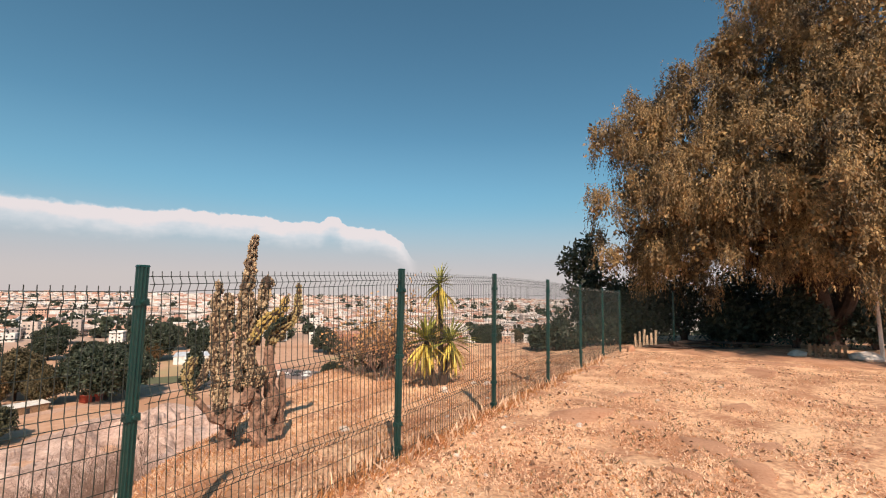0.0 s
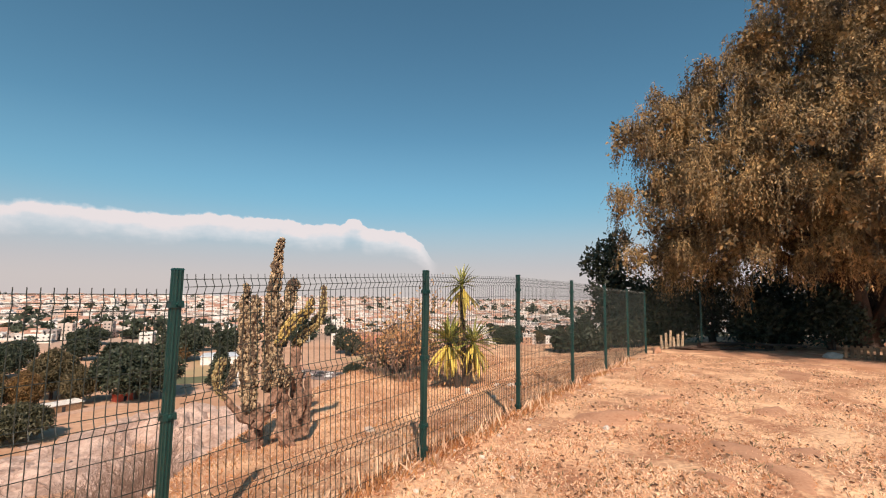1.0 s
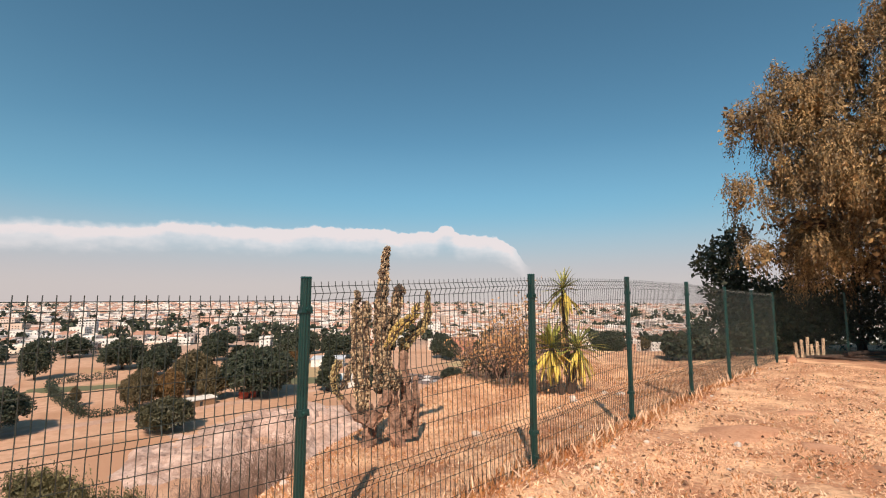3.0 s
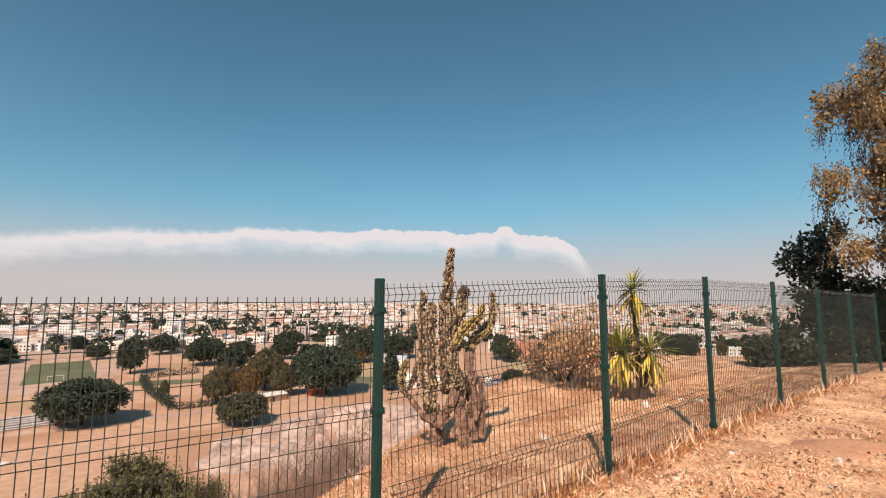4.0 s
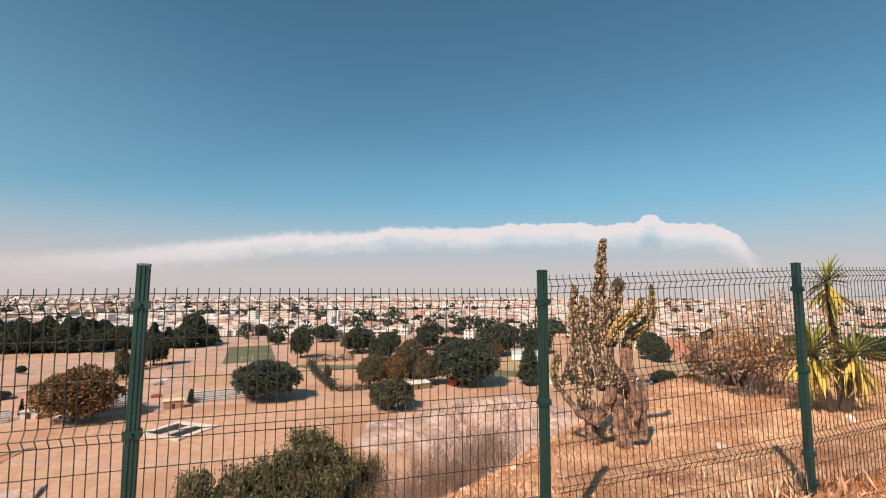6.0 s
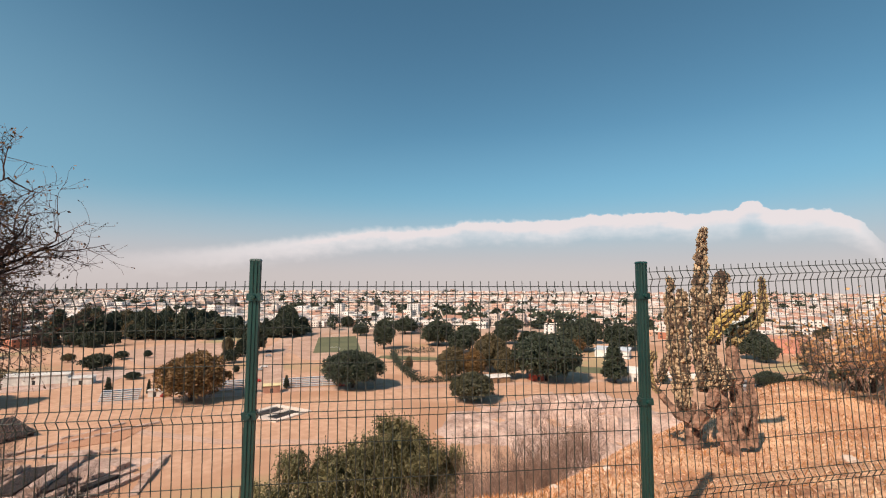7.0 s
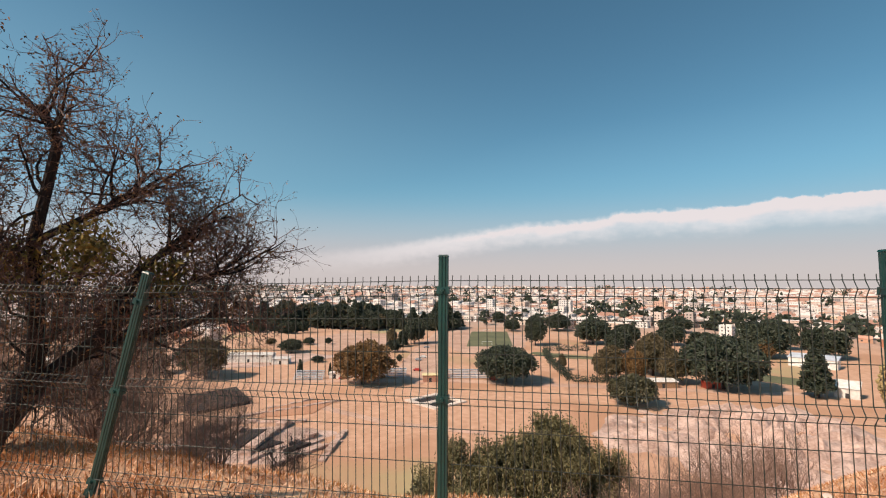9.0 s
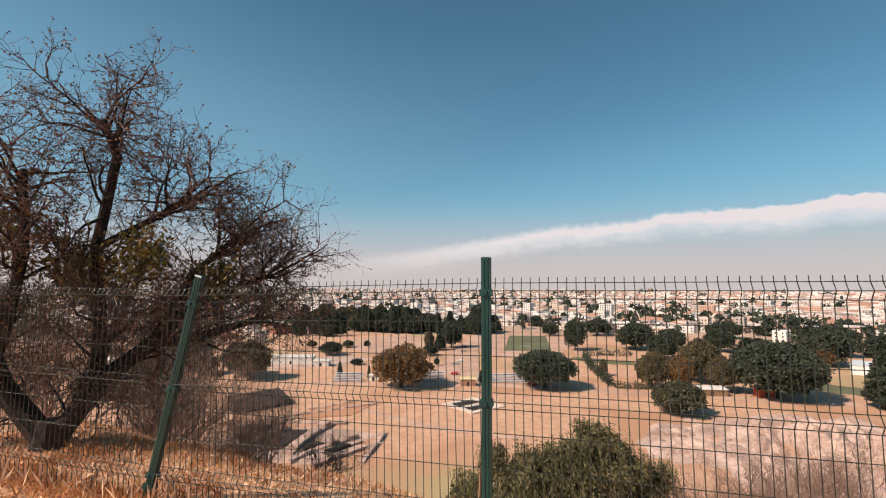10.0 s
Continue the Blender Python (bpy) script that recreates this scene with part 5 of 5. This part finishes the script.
part("cross_piece", Shape().box(-0.12, -0.03, 2.06, 0.05, 0.03, 2.13), M["stone"], pole)
peg = tagged(part("wooden_stick", Shape().tube([(0, 0, -0.2), (0.01, 0.0, 0.35), (0.0, 0.02, 0.60)], [0.013, 0.012, 0.010], 7), M["wood"], m=pose(-3.42, 0.80, ground_at(-3.42, 0.80) - 0.02, 2, 2, 0)), "thin pale wooden stick leaning on a fence post", "stick")


# ---- dry grass ----
M["weed"] = surface("grey_green_weed", (0.13, 0.12, 0.05), (0.30, 0.26, 0.13), 2, 20, 0.8, 0.0, vary=0.3, island=True, translucent=0.2)


def turf(n, spots, high, lie, material, name, label):
    p = spots(n)
    p = np.column_stack([p, relief(p[:, 0], p[:, 1]) - 0.004])
    way = rng.normal(size=(len(p), 3)) * lie
    way[:, 2] = np.abs(way[:, 2]) * 0.5 + 1.0
    q = leaves(p, high, 0.010 + high * 0.035, way)
    ob = part(name, q, M[material])
    tagged(ob, label, "grass", kind="stuff")


def on_hilltop(n):
    """Thick near the path and thinner further on, in tufts."""
    d, a = 1.2 + 15 * rng.random(n * 2) ** 1.5, np.radians(rng.uniform(-52, 30, n * 2))
    p = np.column_stack([-d * np.sin(a), d * np.cos(a)])
    inside = (p[:, 0] + 1.93) * -0.845 + (p[:, 1] - 2.87) * 0.534 < 0.05
    f = np.sin(p[:, 0] * 2.1 + 1.3 * np.sin(p[:, 1] * 1.7)) * np.sin(p[:, 1] * 2.6 + np.sin(p[:, 0] * 3.1)) + 0.6 * np.sin(5.3 * p[:, 0] + 2) * np.sin(4.7 * p[:, 1])
    return p[inside & (f > rng.uniform(-1.1, 0.7, len(f)))][:n]


def along_fence(n):
    k = rng.integers(0, len(FENCE) - 4, n)
    a, b = np.array(FENCE)[k], np.array(FENCE)[k + 1]
    f = rng.random((n, 1))
    tuft = np.round(f * 9) / 9 + rng.normal(size=(n, 1)) * 0.03
    w = np.where(rng.random((n, 1)) < 0.6, tuft, f)
    return a + (b - a) * w + rng.normal(size=(n, 2)) * 0.11


def beyond(n):
    s, o = rng.uniform(-9, 13, n), rng.uniform(0.1, 7.5, n) ** 1.0
    o = np.where(s < 1, o * 0.45, o)
    return np.column_stack([-1.93 + 0.534 * s - 0.845 * o, 2.87 + 0.845 * s + 0.534 * o])


turf(130000, on_hilltop, 0.045, 3.2, "straw", "hilltop_grass", "short matted straw-coloured grass on the hilltop")
turf(20000, on_hilltop, 0.05, 2.6, "rust_grass", "brown_grass", "sparse brown dead grass on the hilltop")
turf(5500, along_fence, 0.11, 0.6, "rust_grass", "fence_grass", "rust-coloured dry grass along the fence foot")
turf(1000, along_fence, 0.22, 0.4, "straw", "tall_grass", "tall pale dry grass along the fence foot")
def by_leaning_post(n):
    """Tall tufts on the bank below the bare tree."""
    c = np.column_stack([rng.uniform(-7.6, -5.0, 160), rng.uniform(-3.6, -0.6, 160)])
    return c[rng.integers(0, 160, n)] + rng.normal(size=(n, 2)) * 0.09


turf(1300, by_leaning_post, 0.12, 0.8, "rust_grass", "bank_grass", "tall rusty dry grass under the bare tree")
turf(2600, on_hilltop, 0.07, 1.0, "weed", "weeds", "sparse grey-green weeds in the dry grass")
turf(46000, beyond, 0.05, 1.8, "straw", "slope_grass", "dry straw grass on the slope")
turf(30000, beyond, 0.065, 1.2, "rust_grass", "rusty_slope_grass", "rusty dry grass on the slope")


def litter(n):
    p = on_hilltop(n)
    at = np.column_stack([p, relief(p[:, 0], p[:, 1]) + 0.012])
    way = rng.normal(size=(len(p), 3))
    way[:, 2] *= 0.15
    tagged(part("leaf_litter", leaves(at, 0.06, 0.03, way), M["litter"]), "scattered brown dead leaves and twigs on the hilltop", "leaf litter", kind="stuff")


M["litter"] = surface("dead_leaf", (0.10, 0.05, 0.03), (0.26, 0.14, 0.08), 3, 20, 0.9, 0.0, vary=0.4, island=True)
litter(5200)
for k, (x, y, w) in enumerate(((3.2, 8.2, 0.3), (4.6, 7.4, 0.42), (5.6, 9.4, 0.5), (2.4, 4.7, 0.22), (6.8, 7.6, 0.4), (3.5, 11.2, 0.45), (7.4, 11.0, 0.7))):
    mound(x, y, w, w * 0.5, 0.7 * k, 0.03)


# ---- things on the plain ----
def slab(name, label, pts, material, high=0.12, category="ground", kind="structure"):
    """A flat patch of ground with thickness, from its corners."""
    s, n = Shape(), len(pts)
    s.v = [(x, y, PLAIN - 0.3) for x, y in pts] + [(x, y, PLAIN + high) for x, y in pts]
    s.f = [tuple(range(n, 2 * n))] + [(i, (i + 1) % n, n + (i + 1) % n, n + i) for i in range(n)]
    ob = part(name, s, M[material])
    return tagged(ob, label, category, kind=kind)


def blot(x, y, w, d, turn, seed, n=40):
    """Corners of an uneven round patch."""
    r = random.Random(seed)
    ph = [r.uniform(0, 6.28) for _ in range(4)]
    out = []
    for i in range(n):
        a = 2 * math.pi * i / n
        k = 1 + 0.14 * math.sin(2 * a + ph[0]) + 0.12 * math.sin(3 * a + ph[1]) + 0.07 * math.sin(7 * a + ph[2]) + 0.04 * math.sin(11 * a + ph[3])
        q = Matrix.Rotation(turn, 2) @ Vector((w * k * math.cos(a), d * k * math.sin(a)))
        out.append((x + q.x, y + q.y))
    return out


slab("football_pitch", "faded green football pitch on the plain", [(-306, 152), (-294, 184), (-384, 234), (-396, 202)], "turf", 0.22, "sports field")
slab("pitch_surround", "bare pinkish earth round the football pitch", blot(-345, 186, 68, 42, 2.6, 1), "track", 0.14)
slab("dirt_field", "wide grey-pink dirt field before the wood", [(-318, 52), (-395, 48), (-432, 90), (-400, 128), (-330, 100)], "track", 0.13)
slab("dirt_track", "pinkish dirt track across the plain", [(-200, 74), (-214, 92), (-300, 128), (-420, 190), (-424, 180), (-304, 110), (-226, 70)], "track", 0.18)
slab("green_lawn", "small green lawn behind the trees", blot(-150, 238, 22, 12, 0.6, 3), "turf", 0.14)
slab("green_lawn", "small green lawn among trees", blot(-245, 190, 20, 9, 0.6, 4), "turf", 0.14)


def rubble(label, x, y, w, d, turn, seed, high, material="ruin"):
    """Uneven stony ground: a round sheet with heaps and hollows that sinks into the plain at its rim."""
    s, n, m = Shape(), 72, 22
    edge = blot(0, 0, w, d, 0, seed, n)
    for j in range(m + 1):
        f = j / m
        for i in range(n):
            q = Matrix.Rotation(turn, 2) @ (Vector(edge[i]) * f)
            p = Vector((x + q.x, y + q.y, seed))
            h = noise.noise(p * 0.09) + 0.6 * noise.noise(p * 0.23) + 0.3 * noise.noise(p * 0.6)
            s.v.append((p.x, p.y, PLAIN - 0.25 + (high * (0.45 + h) + 0.5) * (1 - f ** 4)))
    for j in range(m):
        for i in range(n):
            s.f.append((j * n + i, (j + 1) * n + i, (j + 1) * n + (i + 1) % n, j * n + (i + 1) % n))
    return tagged(part("ruin_ground", s, M[material]), label, "ground", kind="structure")


rubble("pale pinkish stony ground heaped round the ruins", -92, 146, 52, 26, 2.2, 5, 4.6)
rubble("pale pinkish stony ground below the hill", -62, 160, 34, 24, 2.2, 35, 3.8)
rubble("pale pinkish stony ground by the tree", -112, 118, 24, 15, 2.0, 15, 2.6)
rubble("pinkish rubble ground at the sunken ruins", -148, 4, 28, 15, 1.2, 6, 0.3)
slab("pale_yard", "pale dusty yard by the white hall", blot(-300, 8, 40, 24, 1.4, 8), "ruin", 0.16)
slab("car_park", "pale car park beside the red-roofed building", [(-104, 258), (-60, 246), (-52, 270), (-98, 284)], "tarmac", 0.2)
slab("footpath", "pale footpath along the edge of the field", [(-238, 12), (-232, 12), (-200, 92), (-150, 168), (-112, 232), (-116, 236), (-156, 172), (-206, 96)], "track", 0.1)
slab("footpath", "narrow dirt path across the dry field", [(-184, 28), (-180, 26), (-150, 44), (-128, 70), (-131, 72), (-153, 47)], "track", 0.12)

slab("pale_road", "pale dusty road between fields and trees", [(-290, -100), (-306, -84), (-346, -70), (-352, -80), (-312, -96)], "ruin", 0.16)

# sunken pit with white rim
pit = thing("excavation_pit", "square excavation pit with a white rim in the field", "pit", pose(-171, 71, PLAIN, 0, 0, 20))
for x0, y0, x1, y1 in ((-9, -8.5, 9, -6.2), (-9, 6.2, 9, 8.5), (-9, -6.2, -6.6, 6.2), (6.6, -6.2, 9, 6.2)):
    part("rim", Shape().box(x0, y0, -0.3, x1, y1, 0.5), M["stone"], pit)
# floor level with the plain; the pit's shade is put into its dark colour
part("pit_floor", Shape().box(-6.6, -6.2, -0.3, 6.6, 6.2, 0.06), M["dark_roof_and_shade"], pit, "floor coloured dark to stand for the shade in the pit")
part("ramp", Shape().box(-1.5, -6.0, 0.06, 1.2, 6.0, 0.32), M["stone"], pit)


def bleacher(x, y, turn, long, label):
    t = thing("bleacher", label, "bleacher", pose(x, y, PLAIN, 0, 0, turn), "bleachers")
    for k in range(6):
        part("bench", Shape().box(-long / 2, k * 0.9 - 0.35, 0.45 + k * 0.62, long / 2, k * 0.9 + 0.35, 0.62 + k * 0.62), M["metal"], t)
        part("riser", Shape().box(-long / 2, k * 0.9 + 0.36, 0.1 + k * 0.6, long / 2, k * 0.9 + 0.42, 0.5 + k * 0.62), M["blue"] if k % 3 == 2 else M["metal"], t)
    for s in range(5):
        px = -long / 2 + 0.3 + s * (long - 0.6) / 4
        part("support", Shape().tube([(px, -0.4, 0), (px, 4.8, 3.9)], [0.08, 0.08], 5).tube([(px, 4.8, -0.1), (px, 4.8, 3.9)], [0.08, 0.08], 5), M["metal"], t)


bleacher(-206, 101, 67, 24, "grey metal bleacher with stepped benches")
bleacher(-231, 30, 68, 14, "grey metal bleacher with stepped benches and blue risers")
bleacher(-222, 69, 68, 14, "grey metal bleacher in the shade of a tree")


def hut(name, label, x, y, turn, w, d, h, wall, roof, slope=0.12):
    t = thing(name, label, "hut", pose(x, y, PLAIN, 0, 0, turn))
    part("wall", Shape().box(-w / 2, -d / 2, -0.2, w / 2, d / 2, h), M[wall], t)
    s = Shape()
    e = 0.4
    s.v = [(-w / 2 - e, -d / 2 - e, h + 0.02), (w / 2 + e, -d / 2 - e, h + 0.02), (w / 2 + e, d / 2 + e, h + 0.02 + d * slope), (-w / 2 - e, d / 2 + e, h + 0.02 + d * slope)]
    s.v += [(a, b, c + 0.2) for a, b, c in s.v]
    s.f = [(0, 3, 2, 1), (4, 5, 6, 7), (0, 1, 5, 4), (1, 2, 6, 5), (2, 3, 7, 6), (3, 0, 4, 7)]
    part("roof", s, M[roof], t)
    part("door", Shape().box(-0.6, -d / 2 - 0.06, 0, 0.6, -d / 2 - 0.01, min(2.1, h - 0.3)), M["window"], t)
    return t


hut("field_hut", "low hut with a pale sheet roof by the trees", -155.5, 175, 67, 13, 5, 2.8, "wood", "white")
hut("red_hut", "small red brick hut under a dark tree", -146, 195, 67, 6.5, 4, 3.0, "red", "tile")
hut("kiosk", "orange and white kiosk beside the dirt track", -206, 83, 67, 7, 4, 3.2, "tile", "yellow_pale", 0.05)
hut("white_shed", "white container shed behind the tree", -229, 53, 68, 8, 4, 5.0, "white", "white", 0.02)
hut("white_shed", "small white shed beside a bleacher", -231, 43, 68, 5, 3, 2.6, "white", "white", 0.02)
hut("clubhouse", "pale yellow clubhouse before the wood", -470, 150, 70, 22, 12, 10, "yellow_pale", "white", 0.03)
hut("red_roof_house", "long house with a clay roof beside the car park", -100, 262, 20, 16, 8, 3.4, "white", "tile", 0.3)
hut("grey_hall", "large grey-roofed hall at the edge of the town", -160, 300, 20, 22, 12, 5, "white", "metal", 0.1)
hut("brick_house", "red brick building at the edge of the town", -92, 420, 15, 34, 14, 10, "red_pale", "tile", 0.1)
hut("white_shed", "white tent-like shed by the conifer", -112, 232, 20, 8, 6, 4, "white", "white", 0.4)


hut("excavation_shelter", "dark sloping shelter roof over the excavation", -196, -8, 116, 21, 12, 1.0, "dark_roof_and_shade", "dark_roof_and_shade", 0.28)
hut("long_white_building", "long low white building in a dusty yard", -296, 6, 70, 26, 8, 4.2, "white", "white", 0.04)
hut("white_shed", "white shed at the end of the dusty yard", -282, 22, 70, 9, 6, 3.0, "white", "white", 0.06)
hut("long_white_building", "low whitish building behind the bare tree", -318, -84, 66, 30, 8, 3.6, "white", "white", 0.05)


def ruin_wall(x, y, turn, long, thick, high, label, material="ruin"):
    """A broken masonry wall of courses of separate stones."""
    t = thing("ruin_wall", label, "ruin", pose(x, y, PLAIN, 0, 0, turn), "ruined walls")
    r = random.Random(int(x * 7 + y * 3))
    rows = max(2, int(high / 0.8))
    for j in range(rows):
        u = -long / 2
        while u < long / 2:
            w = r.uniform(2.0, 3.6)
            if j < rows - 1 or r.random() < 0.6:
                part("block", Shape().box(u, -thick / 2 + r.uniform(0, 0.15), j * high / rows + 0.1, min(u + w - 0.12, long / 2), thick / 2 - r.uniform(0, 0.15), (j + 1) * high / rows + 0.02, taper=0.08), M[material], t)
            u += w


for q in ((-155.0, -2.5, 151, 18.4, 3.0, 1.7), (-151.5, -6.0, 152, 17.0, 2.1, 1.2), (-151.0, 8.5, 153, 29.1, 3.3, 1.8), (-167.5, 8.5, 70, 26.6, 2.4, 0.9), (-143.5, 16.0, 120, 13.9, 2.4, 1.5), (-139.5, 17.5, 122, 13.0, 1.8, 1.2), (-137.5, 25.5, -26, 25.5, 2.1, 0.9), (-136.0, 6.0, 135, 11.3, 1.8, 1.0), (-181.0, 15.0, 103, 43.2, 1.8, 0.6), (-188.5, 18.5, 112, 18.4, 1.5, 0.6), (-134.0, 18.0, 121, 23.3, 1.8, 0.8), (-164.0, -8.0, 146, 14.4, 2.4, 1.0)):
    ruin_wall(*q, "pale broken stone wall of the sunken ruins")
# raised dark slabs that stand for the shade between the ruin walls
for x, y, turn, w, d in ((-151, 2, 151, 17, 5.0), (-143, 7.5, 122, 8, 5.0), (-151, -5.5, 151, 15, 2.6), (-138, 15, 122, 9, 2.0), (-166, -8, 60, 9, 4)):
    slab("sunken_court", "dark slab standing for the shade in a court of the ruins", [(x + (Matrix.Rotation(radians(turn), 2) @ Vector(c)).x, y + (Matrix.Rotation(radians(turn), 2) @ Vector(c)).y) for c in ((-w / 2, -d / 2), (w / 2, -d / 2), (w / 2 - 1, d / 2), (-w / 2 + 1, d / 2))], "dark_roof_and_shade", 0.95)
slab("ruin_ground", "bare reddish ground beside the ruins", [(-174, 6), (-185, 11), (-191, 25), (-185, 34), (-172, 24)], "earth", 0.24)
for q in ((-98, 130, 20, 20, 2, 1.0), (-88, 150, 25, 24, 2, 1.1), (-106, 122, 110, 14, 2, 0.9), (-78, 138, 20, 18, 2, 1.2), (-92, 168, 25, 22, 2, 0.9)):
    ruin_wall(*q, "low pinkish stone terrace wall of the ruins")
r = random.Random(14)
for k in range(26):
    a = r.random()
    x, y = -92 + r.uniform(-34, 28), 140 + r.uniform(-24, 30)
    ob = rock("boulder", "pale pinkish boulder among the ruins", 0, 0, r.uniform(0.8, 2.6), 200 + k, "ruin", 0.45)
    ob.matrix_basis = pose(x, y, PLAIN + 0.3, 0, 0, 31 * k)


def goal(x, y, turn):
    t = thing("football_goal", "white football goal frame on the pitch", "goal", pose(x, y, PLAIN + 0.2, 0, 0, turn))
    for px in (-3.66, 3.66):
        part("upright", Shape().tube([(px, 0, 0), (px, 0, 2.44)], [0.12, 0.12], 6), M["white"], t)
    part("crossbar", Shape().tube([(-3.78, 0, 2.44), (3.78, 0, 2.44)], [0.12, 0.12], 6), M["white"], t)


goal(-308, 170, 68)
goal(-386, 214, 68)


def car(x, y, turn):
    t = thing("car", "small parked car on the dirt track", "car", pose(x, y, PLAIN + 0.2, 0, 0, turn), "parked cars")
    part("body", Shape().box(-2.1, -0.85, 0.3, 2.1, 0.85, 0.95, taper=0.06).box(-1.3, -0.78, 0.95, 1.5, 0.78, 1.48, taper=0.22), M["car"], t)
    for wx in (-1.3, 1.3):
        for wy in (-0.8, 0.8):
            part("wheel", Shape().tube([(wx, wy - 0.1, 0.32), (wx, wy + 0.1, 0.32)], [0.32, 0.32], 10), M["rubber"], t)
    part("windscreen", Shape().box(1.29, -0.66, 1.0, 1.44, 0.66, 1.4), M["window"], t)
    part("rear_window", Shape().box(-1.23, -0.66, 1.0, -1.08, 0.66, 1.4), M["window"], t)
    return t


CAR = car(-232, 86, 60)
for x, y, a in ((-262, 98, 62), (-270, 104, 60), (-310, 122, 66), (-226, 46, 100), (-197, 112, 20), (-330, 130, 60), (-88, 262, 20), (-82, 260, 20), (-76, 258, 20), (-70, 256, 20), (-84, 270, 20), (-78, 268, 20), (-72, 266, 20), (-66, 264, 20), (-62, 262, 20), (-112, 236, 60), (-100, 243, 30)):
    copy_thing(CAR, pose(x, y, PLAIN + 0.2, 0, 0, a))
